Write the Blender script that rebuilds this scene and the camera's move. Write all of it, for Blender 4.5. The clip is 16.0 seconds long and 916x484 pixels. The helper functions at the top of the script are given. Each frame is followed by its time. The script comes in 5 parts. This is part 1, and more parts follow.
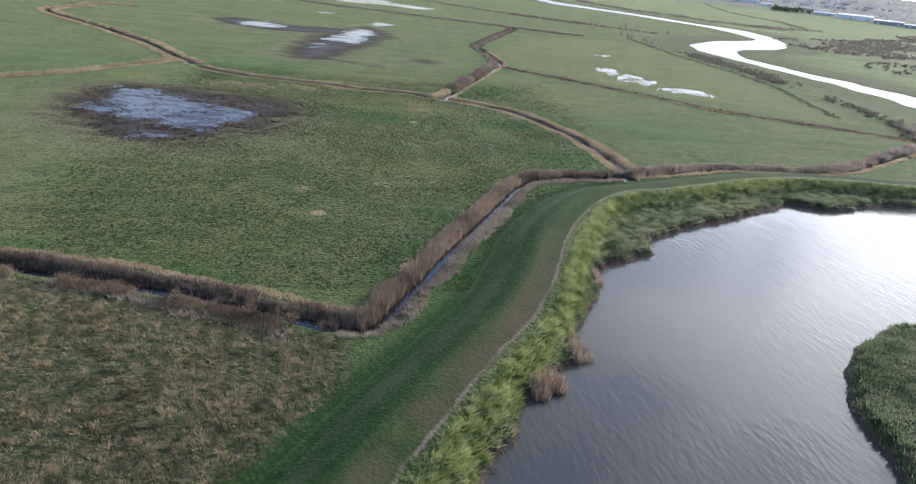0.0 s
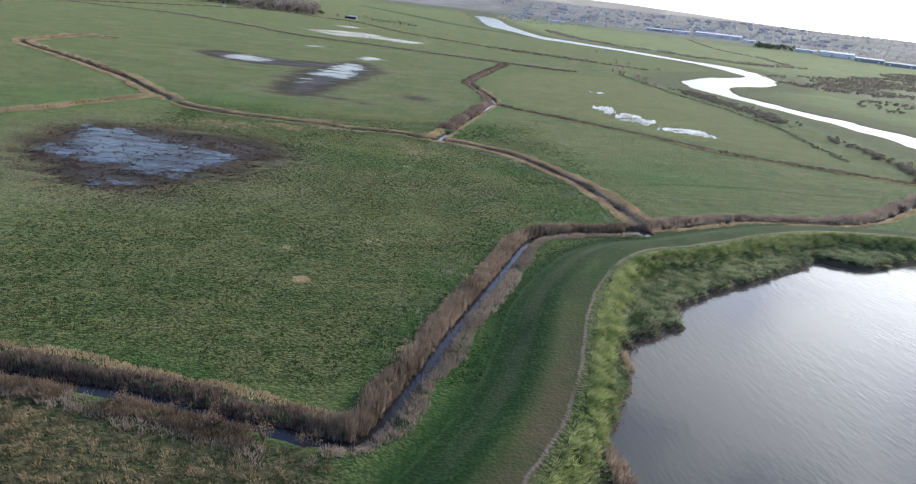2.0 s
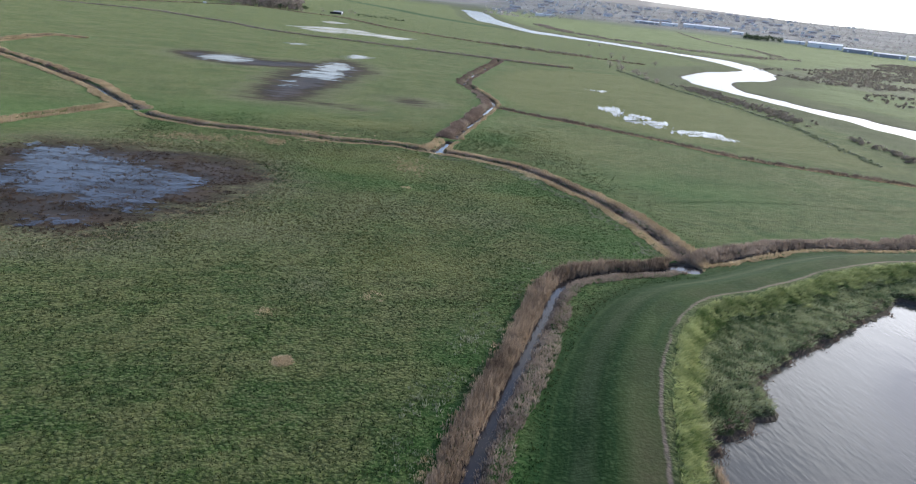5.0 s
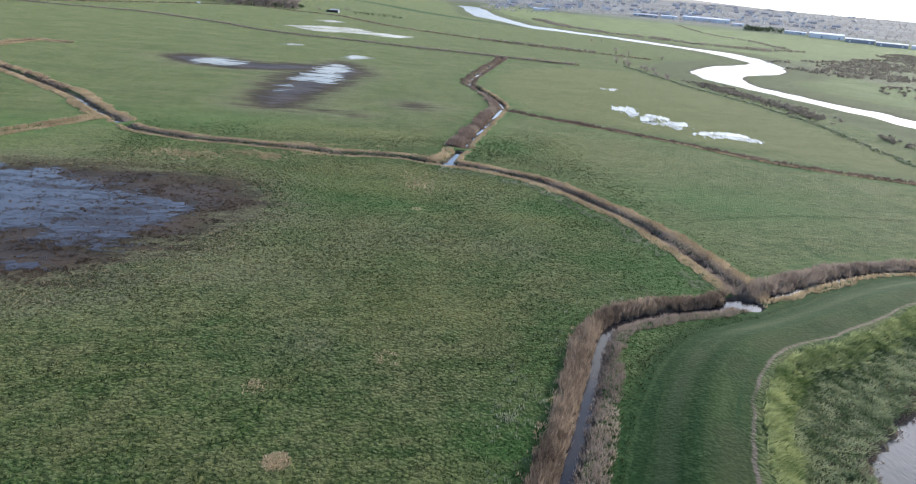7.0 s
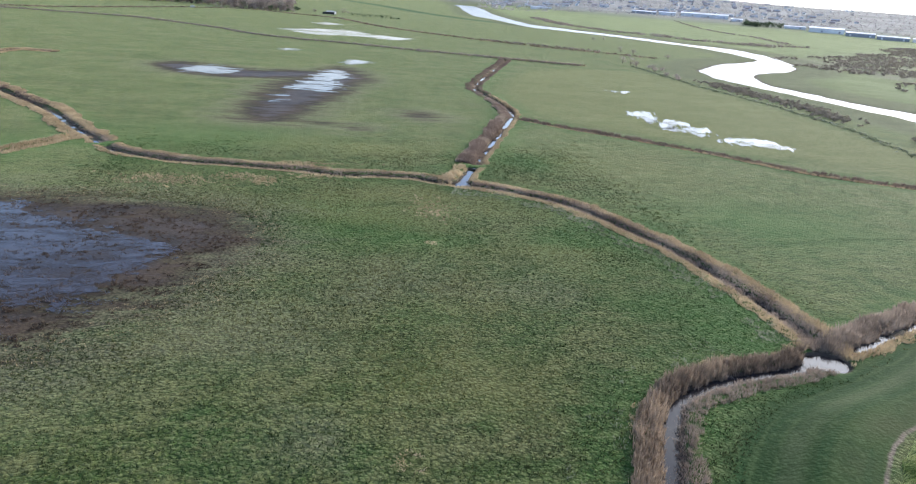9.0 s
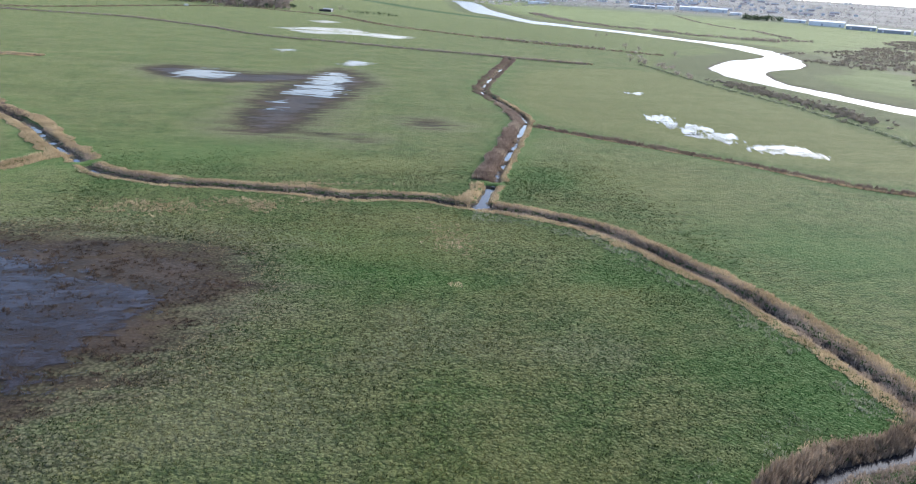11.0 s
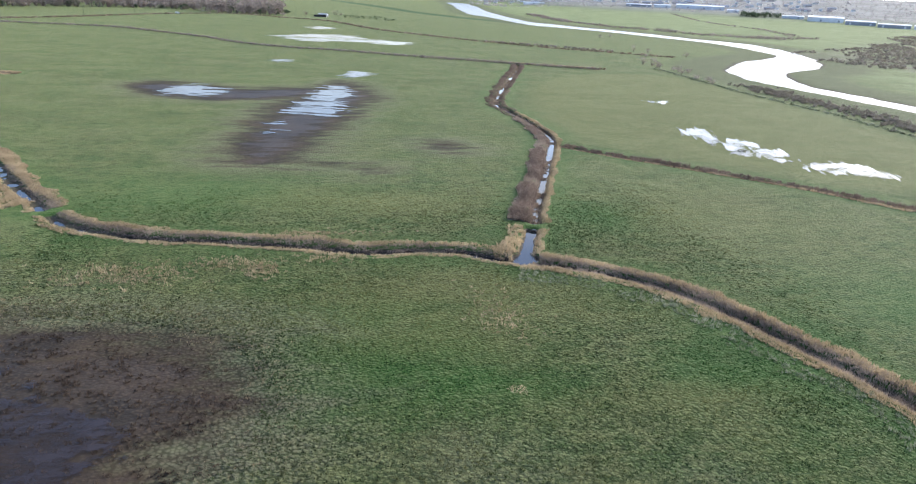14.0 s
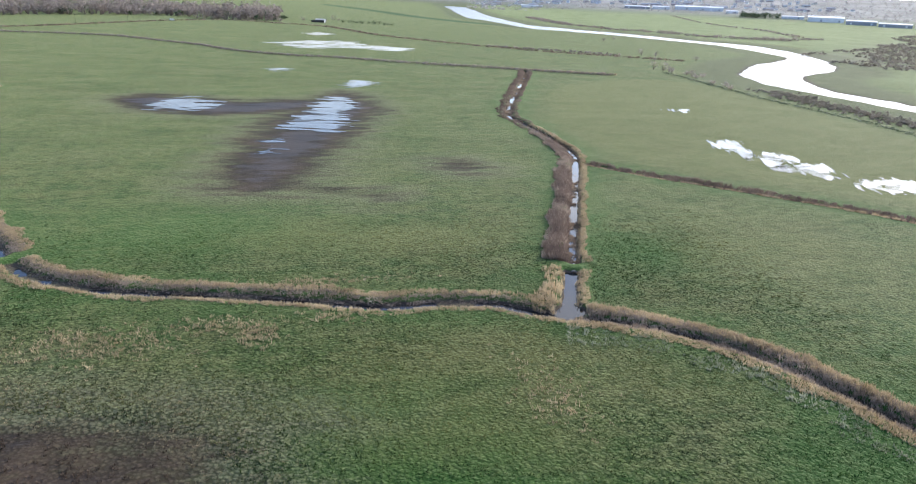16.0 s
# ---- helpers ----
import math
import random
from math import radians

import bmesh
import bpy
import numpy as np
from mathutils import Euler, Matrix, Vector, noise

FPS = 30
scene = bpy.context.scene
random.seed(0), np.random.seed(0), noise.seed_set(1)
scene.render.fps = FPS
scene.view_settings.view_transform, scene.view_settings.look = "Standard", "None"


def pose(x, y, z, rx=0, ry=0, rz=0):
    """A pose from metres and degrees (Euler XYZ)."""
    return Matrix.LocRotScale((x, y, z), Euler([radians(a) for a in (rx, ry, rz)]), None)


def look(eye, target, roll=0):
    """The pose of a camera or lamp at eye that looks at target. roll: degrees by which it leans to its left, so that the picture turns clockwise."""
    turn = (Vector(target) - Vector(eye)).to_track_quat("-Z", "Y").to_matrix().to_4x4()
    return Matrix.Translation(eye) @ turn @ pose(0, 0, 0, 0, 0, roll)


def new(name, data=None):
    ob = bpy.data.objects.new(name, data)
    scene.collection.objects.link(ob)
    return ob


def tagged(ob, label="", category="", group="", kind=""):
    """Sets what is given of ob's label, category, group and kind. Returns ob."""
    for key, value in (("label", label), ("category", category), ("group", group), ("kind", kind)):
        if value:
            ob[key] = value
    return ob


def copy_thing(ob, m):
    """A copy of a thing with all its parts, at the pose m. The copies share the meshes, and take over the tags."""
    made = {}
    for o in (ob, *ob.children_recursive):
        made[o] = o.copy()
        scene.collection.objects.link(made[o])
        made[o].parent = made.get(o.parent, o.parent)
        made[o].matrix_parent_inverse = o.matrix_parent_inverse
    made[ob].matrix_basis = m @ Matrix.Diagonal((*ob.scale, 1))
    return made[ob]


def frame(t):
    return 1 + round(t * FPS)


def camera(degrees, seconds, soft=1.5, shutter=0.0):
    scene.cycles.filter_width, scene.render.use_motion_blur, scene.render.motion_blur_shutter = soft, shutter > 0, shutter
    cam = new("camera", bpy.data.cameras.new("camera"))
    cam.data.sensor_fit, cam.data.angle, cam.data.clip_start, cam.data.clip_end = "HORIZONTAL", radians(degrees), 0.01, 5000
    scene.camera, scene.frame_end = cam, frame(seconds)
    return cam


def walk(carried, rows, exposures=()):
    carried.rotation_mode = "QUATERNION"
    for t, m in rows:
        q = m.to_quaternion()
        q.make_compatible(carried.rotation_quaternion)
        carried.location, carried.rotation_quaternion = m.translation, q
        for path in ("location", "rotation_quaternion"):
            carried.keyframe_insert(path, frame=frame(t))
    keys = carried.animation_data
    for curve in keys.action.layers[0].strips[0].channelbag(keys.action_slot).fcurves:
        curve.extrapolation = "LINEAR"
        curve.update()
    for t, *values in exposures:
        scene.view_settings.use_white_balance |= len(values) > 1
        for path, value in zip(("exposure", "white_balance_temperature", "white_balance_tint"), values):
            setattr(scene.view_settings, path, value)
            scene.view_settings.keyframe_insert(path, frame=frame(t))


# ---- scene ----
cam = camera(67.00, 16.0, soft=1.15)
PATH = [
    (0, look((1.11, -11.51, 34.84), (18.91, 79.82, -1.78), 6.11)),
    (0.5, look((1.10, -8.05, 34.82), (19.30, 83.16, -1.90), 6.28)),
    (1, look((1.07, -4.59, 34.80), (19.68, 86.66, -1.62), 6.45)),
    (1.5, look((1.04, -1.14, 34.77), (20.12, 90.83, 0.48), 6.58)),
    (2, look((1.00, 2.29, 34.75), (20.55, 94.89, 2.44), 6.66)),
    (2.5, look((0.96, 5.74, 34.73), (20.92, 98.28, 2.52), 6.71)),
    (3, look((0.93, 9.21, 34.72), (21.25, 101.61, 2.33), 6.70)),
    (3.5, look((0.92, 12.74, 34.70), (21.54, 105.02, 2.15), 6.63)),
    (4, look((0.91, 16.33, 34.68), (21.82, 108.51, 2.03), 6.53)),
    (4.5, look((0.91, 19.98, 34.66), (22.01, 112.08, 1.89), 6.38)),
    (5, look((0.92, 23.69, 34.64), (22.13, 115.71, 1.74), 6.19)),
    (5.5, look((0.93, 27.46, 34.63), (22.19, 119.42, 1.59), 5.98)),
    (6, look((0.95, 31.29, 34.62), (22.21, 123.20, 1.44), 5.75)),
    (6.5, look((0.97, 35.20, 34.61), (22.21, 127.06, 1.30), 5.51)),
    (7, look((1.01, 39.17, 34.62), (22.19, 131.01, 1.19), 5.27)),
    (7.5, look((1.04, 43.20, 34.64), (22.26, 135.03, 1.20), 5.08)),
    (8, look((1.05, 47.23, 34.69), (22.31, 139.05, 1.28), 4.86)),
    (8.5, look((1.03, 51.20, 34.78), (22.30, 143.02, 1.37), 4.63)),
    (9, look((0.95, 55.09, 34.93), (22.21, 146.88, 1.42), 4.42)),
    (9.5, look((0.77, 58.89, 35.11), (22.07, 150.62, 1.46), 4.28)),
    (10, look((0.54, 62.64, 35.32), (21.90, 154.30, 1.51), 4.18)),
    (10.5, look((0.26, 66.38, 35.53), (21.71, 157.96, 1.57), 4.10)),
    (11, look((-0.04, 70.16, 35.74), (21.52, 161.67, 1.67), 4.02)),
    (11.5, look((-0.34, 74.00, 35.94), (21.32, 165.47, 1.81), 3.93)),
    (12, look((-0.60, 77.96, 36.09), (21.14, 169.42, 2.00), 3.79)),
    (12.5, look((-0.83, 81.98, 36.21), (20.98, 173.48, 2.29), 3.60)),
    (13, look((-1.04, 86.02, 36.30), (20.79, 177.50, 2.33), 3.40)),
    (13.5, look((-1.22, 90.09, 36.37), (20.64, 181.58, 2.42), 3.19)),
    (14, look((-1.38, 94.22, 36.41), (20.53, 185.73, 2.54), 3.01)),
    (14.5, look((-1.50, 98.43, 36.43), (20.44, 189.97, 2.70), 2.87)),
    (15, look((-1.59, 102.74, 36.45), (20.34, 194.31, 2.78), 2.69)),
    (15.5, look((-1.69, 107.13, 36.46), (20.29, 198.74, 2.94), 2.54)),
    (16, look((-1.79, 111.58, 36.46), (20.29, 203.20, 3.02), 2.45)),
]
EXPOSURES = [(0, 0.72), (1.2, 0.70), (2.2, 0.47), (3.5, 0.37), (4.2, 0.40), (6.3, 0.68), (7.5, 0.80), (9, 0.89), (12.5, 0.94), (16, 0.96)]
walk(cam, PATH, EXPOSURES)

# ---- light ----
SUN_AZ, SUN_EL = radians(60), radians(21)
world = bpy.data.worlds.new("sky")
scene.world = world
world.use_nodes = True
wt = world.node_tree
for n in list(wt.nodes):
    wt.nodes.remove(n)
w_out = wt.nodes.new("ShaderNodeOutputWorld")
w_bg = wt.nodes.new("ShaderNodeBackground")
w_sky = wt.nodes.new("ShaderNodeTexSky")
w_sky.sky_type, w_sky.sun_disc = "NISHITA", False
w_sky.sun_elevation, w_sky.sun_rotation = SUN_EL, SUN_AZ
w_sky.air_density, w_sky.dust_density = 1.0, 0.6
w_tc = wt.nodes.new("ShaderNodeTexCoord")
w_map = wt.nodes.new("ShaderNodeMapping")
w_map.inputs["Scale"].default_value = (1.0, 1.0, 2.2)
w_noise = wt.nodes.new("ShaderNodeTexNoise")
w_noise.inputs["Scale"].default_value, w_noise.inputs["Detail"].default_value = 3.4, 5.0
w_ramp = wt.nodes.new("ShaderNodeValToRGB")
w_ramp.color_ramp.elements[0].position, w_ramp.color_ramp.elements[1].position = 0.41, 0.60
w_ramp.color_ramp.elements[0].color, w_ramp.color_ramp.elements[1].color = (0.08, 0.08, 0.08, 1), (0.80, 0.80, 0.80, 1)
w_dim = wt.nodes.new("ShaderNodeMix")
w_dim.data_type, w_dim.blend_type = "RGBA", "MULTIPLY"
w_dim.inputs["Factor"].default_value = 1.0
w_dim.inputs["B"].default_value = (0.165, 0.178, 0.218, 1)
w_mix = wt.nodes.new("ShaderNodeMix")
w_mix.data_type = "RGBA"
w_mix.inputs["B"].default_value = (0.74, 0.78, 0.84, 1)
wt.links.new(w_tc.outputs["Generated"], w_map.inputs["Vector"])
wt.links.new(w_map.outputs["Vector"], w_noise.inputs["Vector"])
w_dot = wt.nodes.new("ShaderNodeVectorMath")
w_dot.operation = "DOT_PRODUCT"
w_dot.inputs[1].default_value = (math.sin(SUN_AZ) * math.cos(SUN_EL), math.cos(SUN_AZ) * math.cos(SUN_EL), math.sin(SUN_EL))
w_glow = wt.nodes.new("ShaderNodeMapRange")
for key, v in (("From Min", 0.0), ("From Max", 1.0), ("To Min", 0.76), ("To Max", 5.2)):
    w_glow.inputs[key].default_value = v
w_cloud = wt.nodes.new("ShaderNodeVectorMath")
w_cloud.operation = "SCALE"
w_cloud.inputs[0].default_value = (0.76, 0.78, 0.84)
wt.links.new(w_tc.outputs["Generated"], w_dot.inputs[0])
w_near = wt.nodes.new("ShaderNodeMapRange")
w_near.inputs["From Min"].default_value, w_near.inputs["From Max"].default_value = -0.2, 1.0
w_pow = wt.nodes.new("ShaderNodeMath")
w_pow.operation = "POWER"
w_pow.inputs[1].default_value = 9.0
wt.links.new(w_dot.outputs["Value"], w_near.inputs["Value"])
wt.links.new(w_near.outputs["Result"], w_pow.inputs[0])
wt.links.new(w_pow.outputs[0], w_glow.inputs["Value"])
w_sep = wt.nodes.new("ShaderNodeSeparateXYZ")
wt.links.new(w_tc.outputs["Generated"], w_sep.inputs[0])
w_high = wt.nodes.new("ShaderNodeMapRange")
for key, v in (("From Min", 0.35), ("From Max", 0.70), ("To Min", 1.0), ("To Max", 0.6)):
    w_high.inputs[key].default_value = v
wt.links.new(w_sep.outputs["Z"], w_high.inputs["Value"])
w_lit = wt.nodes.new("ShaderNodeMath")
w_lit.operation = "MULTIPLY"
wt.links.new(w_glow.outputs["Result"], w_lit.inputs[0])
wt.links.new(w_high.outputs["Result"], w_lit.inputs[1])
wt.links.new(w_lit.outputs[0], w_cloud.inputs["Scale"])
wt.links.new(w_cloud.outputs["Vector"], w_mix.inputs["B"])
wt.links.new(w_noise.outputs["Fac"], w_ramp.inputs["Fac"])
w_veil = wt.nodes.new("ShaderNodeMapRange")
for key, v in (("From Min", 0.55), ("From Max", 0.97), ("To Min", 0.12), ("To Max", 1.5)):
    w_veil.inputs[key].default_value = v
w_fac = wt.nodes.new("ShaderNodeMath")
w_fac.operation, w_fac.use_clamp = "MULTIPLY", True
wt.links.new(w_dot.outputs["Value"], w_veil.inputs["Value"])
wt.links.new(w_ramp.outputs["Color"], w_fac.inputs[0])
wt.links.new(w_veil.outputs["Result"], w_fac.inputs[1])
w_low = wt.nodes.new("ShaderNodeMapRange")
for key, v in (("From Min", 0.02), ("From Max", 0.27), ("To Min", 0.9), ("To Max", 0.0)):
    w_low.inputs[key].default_value = v
wt.links.new(w_sep.outputs["Z"], w_low.inputs["Value"])
w_max = wt.nodes.new("ShaderNodeMath")
w_max.operation = "MAXIMUM"
wt.links.new(w_fac.outputs[0], w_max.inputs[0])
wt.links.new(w_low.outputs["Result"], w_max.inputs[1])
wt.links.new(w_max.outputs[0], w_mix.inputs["Factor"])
wt.links.new(w_sky.outputs["Color"], w_dim.inputs["A"])
wt.links.new(w_dim.outputs["Result"], w_mix.inputs["A"])
wt.links.new(w_mix.outputs["Result"], w_bg.inputs["Color"])
w_bg.inputs["Strength"].default_value = 1.0
wt.links.new(w_bg.outputs["Background"], w_out.inputs["Surface"])

sun = new("sun", bpy.data.lights.new("sun", "SUN"))
sun.data.energy, sun.data.angle, sun.data.color = 2.9, radians(3), (1.0, 0.95, 0.86)
sun.matrix_world = look((math.sin(SUN_AZ) * math.cos(SUN_EL) * 100, math.cos(SUN_AZ) * math.cos(SUN_EL) * 100, math.sin(SUN_EL) * 100), (0, 0, 0))


# ---- materials ----
class Mat:
    """A node material with short ways to noise, attributes, mixes and bump."""

    def __init__(self, name, rough=0.9, spec=0.3):
        self.m = bpy.data.materials.new(name)
        self.m.use_nodes = True
        self.t = self.m.node_tree
        self.b = self.t.nodes["Principled BSDF"]
        self.b.inputs["Roughness"].default_value = rough
        self.b.inputs["Specular IOR Level"].default_value = spec
        self.pos = self.t.nodes.new("ShaderNodeNewGeometry").outputs["Position"]

    def put(self, sock, v):
        if hasattr(v, "is_linked"):
            self.t.links.new(v, sock)
        elif isinstance(v, tuple) and len(v) == 3 and sock.type == "RGBA":
            sock.default_value = (*v, 1)
        else:
            sock.default_value = v

    def scaled(self, s, turn=0.0):
        n = self.t.nodes.new("ShaderNodeMapping")
        n.inputs["Scale"].default_value = s
        n.inputs["Rotation"].default_value = (0, 0, turn)
        self.t.links.new(self.pos, n.inputs["Vector"])
        return n.outputs["Vector"]

    def noise(self, scale, detail=4.0, rough=0.55, vec=None, distort=0.0):
        n = self.t.nodes.new("ShaderNodeTexNoise")
        n.inputs["Scale"].default_value = scale
        n.inputs["Detail"].default_value = detail
        n.inputs["Roughness"].default_value = rough
        n.inputs["Distortion"].default_value = distort
        self.t.links.new(vec or self.pos, n.inputs["Vector"])
        return n.outputs["Fac"]

    def voronoi(self, scale, vec=None):
        n = self.t.nodes.new("ShaderNodeTexVoronoi")
        n.voronoi_dimensions = "2D"
        n.inputs["Scale"].default_value = scale
        self.t.links.new(vec or self.pos, n.inputs["Vector"])
        return n.outputs["Distance"]

    def attr(self, name):
        n = self.t.nodes.new("ShaderNodeAttribute")
        n.attribute_name = name
        return n.outputs["Fac"]

    def math(self, op, a, b=0.0):
        n = self.t.nodes.new("ShaderNodeMath")
        n.operation = op
        self.put(n.inputs[0], a)
        self.put(n.inputs[1], b)
        return n.outputs[0]

    def step(self, v, lo, hi, a=0.0, b=1.0):
        n = self.t.nodes.new("ShaderNodeMapRange")
        n.interpolation_type = "SMOOTHSTEP"
        self.put(n.inputs["Value"], v)
        for k, x in (("From Min", lo), ("From Max", hi), ("To Min", a), ("To Max", b)):
            n.inputs[k].default_value = x
        return n.outputs["Result"]

    def mix(self, f, a, b):
        n = self.t.nodes.new("ShaderNodeMix")
        n.data_type = "RGBA"
        self.put(n.inputs["Factor"], f)
        self.put(n.inputs["A"], a)
        self.put(n.inputs["B"], b)
        return n.outputs["Result"]

    def color(self, c):
        self.put(self.b.inputs["Base Color"], c)
        return self

    def bump(self, h, strength, distance):
        n = self.t.nodes.new("ShaderNodeBump")
        n.inputs["Strength"].default_value = strength
        n.inputs["Distance"].default_value = distance
        self.t.links.new(h, n.inputs["Height"])
        self.t.links.new(n.outputs["Normal"], self.b.inputs["Normal"])
        return self


def ground_material():
    g = Mat("meadow_ground", 0.95, 0.15)
    big, mid, fine = g.noise(0.018, 5), g.noise(0.11, 5), g.noise(0.9, 4, 0.65)
    tuft = g.noise(2.9, 3, 0.6)
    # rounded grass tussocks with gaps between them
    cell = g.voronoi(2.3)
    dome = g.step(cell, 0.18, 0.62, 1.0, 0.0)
    small = g.step(g.voronoi(4.1), 0.18, 0.6, 1.0, 0.0)
    streak = g.noise(1.0, 4, 0.6, g.scaled((0.02, 0.14, 0.1), radians(13)))
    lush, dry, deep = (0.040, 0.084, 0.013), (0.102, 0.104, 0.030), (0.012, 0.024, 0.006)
    c = g.mix(g.step(mid, 0.36, 0.66), lush, dry)
    c = g.mix(g.step(big, 0.42, 0.62, 0.0, 0.6), c, (0.082, 0.106, 0.026))
    c = g.mix(g.step(streak, 0.50, 0.68, 0.0, 0.5), c, dry)
    c = g.mix(g.step(streak, 0.34, 0.47, 0.4, 0.0), c, (0.030, 0.080, 0.014))
    patchy = g.noise(0.055, 4, 0.6)
    c = g.mix(g.step(patchy, 0.38, 0.50, 0.6, 0.0), c, (0.026, 0.076, 0.014))
    c = g.mix(g.step(patchy, 0.54, 0.66, 0.0, 0.5), c, (0.118, 0.116, 0.048))
    c = g.mix(g.step(g.noise(0.030, 4, 0.6), 0.50, 0.66, 0.0, 0.55), c, (0.112, 0.106, 0.044))
    c = g.mix(g.math("MULTIPLY", g.attr("lush"), 0.75), c, (0.024, 0.076, 0.013))
    c = g.mix(g.math("MULTIPLY", g.attr("olive"), g.step(mid, 0.3, 0.65, 0.35, 0.85)), c, (0.128, 0.124, 0.044))
    c = g.mix(g.math("MULTIPLY", g.attr("straw"), g.step(tuft, 0.35, 0.65, 0.2, 0.8)), c, (0.175, 0.160, 0.088))
    c = g.mix(g.step(fine, 0.40, 0.54, 0.6, 0.0), c, deep)
    c = g.mix(g.step(fine, 0.54, 0.68, 0.0, 0.35), c, (0.115, 0.125, 0.058))
    c = g.mix(g.math("MULTIPLY", dome, g.step(tuft, 0.40, 0.60, 0.0, 0.5)), c, (0.155, 0.165, 0.070))
    c = g.mix(g.math("MULTIPLY", small, g.step(fine, 0.45, 0.65, 0.0, 0.35)), c, (0.120, 0.135, 0.060))
    # shade between the tussocks, painted as very dark green
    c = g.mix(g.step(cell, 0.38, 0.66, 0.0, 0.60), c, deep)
    speck = g.noise(0.38, 4, 0.7)
    c = g.mix(g.step(speck, 0.50, 0.62, 0.0, 0.5), c, (0.125, 0.128, 0.048))
    c = g.mix(g.step(speck, 0.36, 0.48, 0.5, 0.0), c, (0.018, 0.044, 0.008))
    comb = g.noise(1.0, 4, 0.7, g.scaled((0.10, 0.55, 0.3), radians(10)))
    c = g.mix(g.step(comb, 0.52, 0.66, 0.0, 0.45), c, (0.130, 0.135, 0.050))
    c = g.mix(g.step(comb, 0.34, 0.47, 0.45, 0.0), c, (0.022, 0.056, 0.010))
    c = g.mix(g.math("MULTIPLY", g.attr("lush"), 0.55), c, (0.026, 0.088, 0.012))
    c = g.mix(g.math("MULTIPLY", g.attr("olive"), 0.35), c, (0.135, 0.128, 0.040))
    c = g.mix(g.math("MULTIPLY", g.attr("straw"), 0.30), c, (0.170, 0.155, 0.085))
    c = g.mix(g.attr("far_bank"), c, (0.026, 0.068, 0.024))
    # lusher strip beside the ditches
    edge = g.math("ADD", g.attr("ditch_far"), g.math("MULTIPLY", mid, 6.0))
    c = g.mix(g.step(edge, 3.0, 14.0, 0.5, 0.0), c, (0.034, 0.100, 0.018))
    # dull saltings by the river, bright pasture beyond it, woods and streets on the rise
    rv = g.math("ADD", g.attr("river"), g.math("MULTIPLY", mid, 10.0))
    c = g.mix(g.math("MULTIPLY", g.attr("beyond"), g.step(big, 0.35, 0.6, 0.35, 0.95)), c, (0.135, 0.165, 0.068))
    c = g.mix(g.step(rv, -36.0, -22.0, 0.0, 0.85), c, g.mix(mid, (0.050, 0.062, 0.026), (0.110, 0.115, 0.055)))
    c = g.mix(g.math("MULTIPLY", g.attr("thorn"), g.step(g.noise(0.03, 5, 0.7), 0.38, 0.56, 0.15, 0.9)), c, (0.125, 0.110, 0.082))
    # the rise is coloured paler than its ground, as painted haze
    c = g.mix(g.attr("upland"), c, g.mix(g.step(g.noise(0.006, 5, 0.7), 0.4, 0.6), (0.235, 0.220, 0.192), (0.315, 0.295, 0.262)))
    # coarse saltmarsh and tussock field
    r = g.attr("coarse")
    rc = g.mix(g.step(fine, 0.4, 0.6), (0.024, 0.034, 0.011), (0.088, 0.078, 0.038))
    c = g.mix(r, c, rc)
    # worn track and bare footpath on the bank
    pd = g.attr("path_side")
    flank = g.math("MULTIPLY", g.step(pd, -13.0, -9.5), g.step(pd, -0.6, 0.6, 1.0, 0.0))
    turf = g.mix(g.math("MULTIPLY", g.math("ADD", fine, tuft), 0.5), (0.005, 0.023, 0.004), (0.018, 0.054, 0.010))
    turf = g.mix(g.math("MULTIPLY", g.step(pd, -6.0, -3.0), g.step(mid, 0.35, 0.65, 0.2, 0.8)), turf, g.mix(tuft, (0.020, 0.050, 0.009), (0.044, 0.078, 0.017)))
    rows = g.t.nodes.new("ShaderNodeCombineXYZ")
    g.put(rows.inputs["X"], g.math("MULTIPLY", pd, 0.9))
    g.put(rows.inputs["Y"], g.math("MULTIPLY", mid, 3.0))
    mown = g.noise(1.0, 3, 0.6, rows.outputs[0])
    turf = g.mix(g.step(mown, 0.50, 0.68, 0.0, 0.5), turf, g.mix(tuft, (0.034, 0.068, 0.016), (0.064, 0.092, 0.032)))
    turf = g.mix(g.step(mown, 0.34, 0.47, 0.6, 0.0), turf, (0.010, 0.046, 0.010))
    turf = g.mix(g.math("MULTIPLY", dome, g.step(fine, 0.48, 0.64, 0.0, 0.4)), turf, (0.062, 0.104, 0.036))
    c = g.mix(g.math("MULTIPLY", flank, 0.95), c, turf)
    old = g.math("MULTIPLY", g.step(pd, -7.8, -6.9), g.step(pd, -6.2, -5.2, 1.0, 0.0))
    c = g.mix(g.math("MULTIPLY", old, g.step(g.noise(0.07, 3), 0.40, 0.58, 0.1, 0.6)), c, (0.066, 0.086, 0.034))
    wob = g.math("MULTIPLY", g.math("SUBTRACT", g.noise(0.25, 3), 0.5), 1.0)
    near = g.math("ABSOLUTE", g.math("ADD", pd, wob))
    where = g.t.nodes.new("ShaderNodeSeparateXYZ")
    g.t.links.new(g.pos, where.inputs[0])
    band = g.math("MULTIPLY", g.step(pd, -4.6, -1.6), g.step(pd, -0.1, 0.5, 1.0, 0.0))
    band = g.math("MULTIPLY", band, g.step(where.outputs["Y"], 52.0, 78.0, 1.0, 0.35))
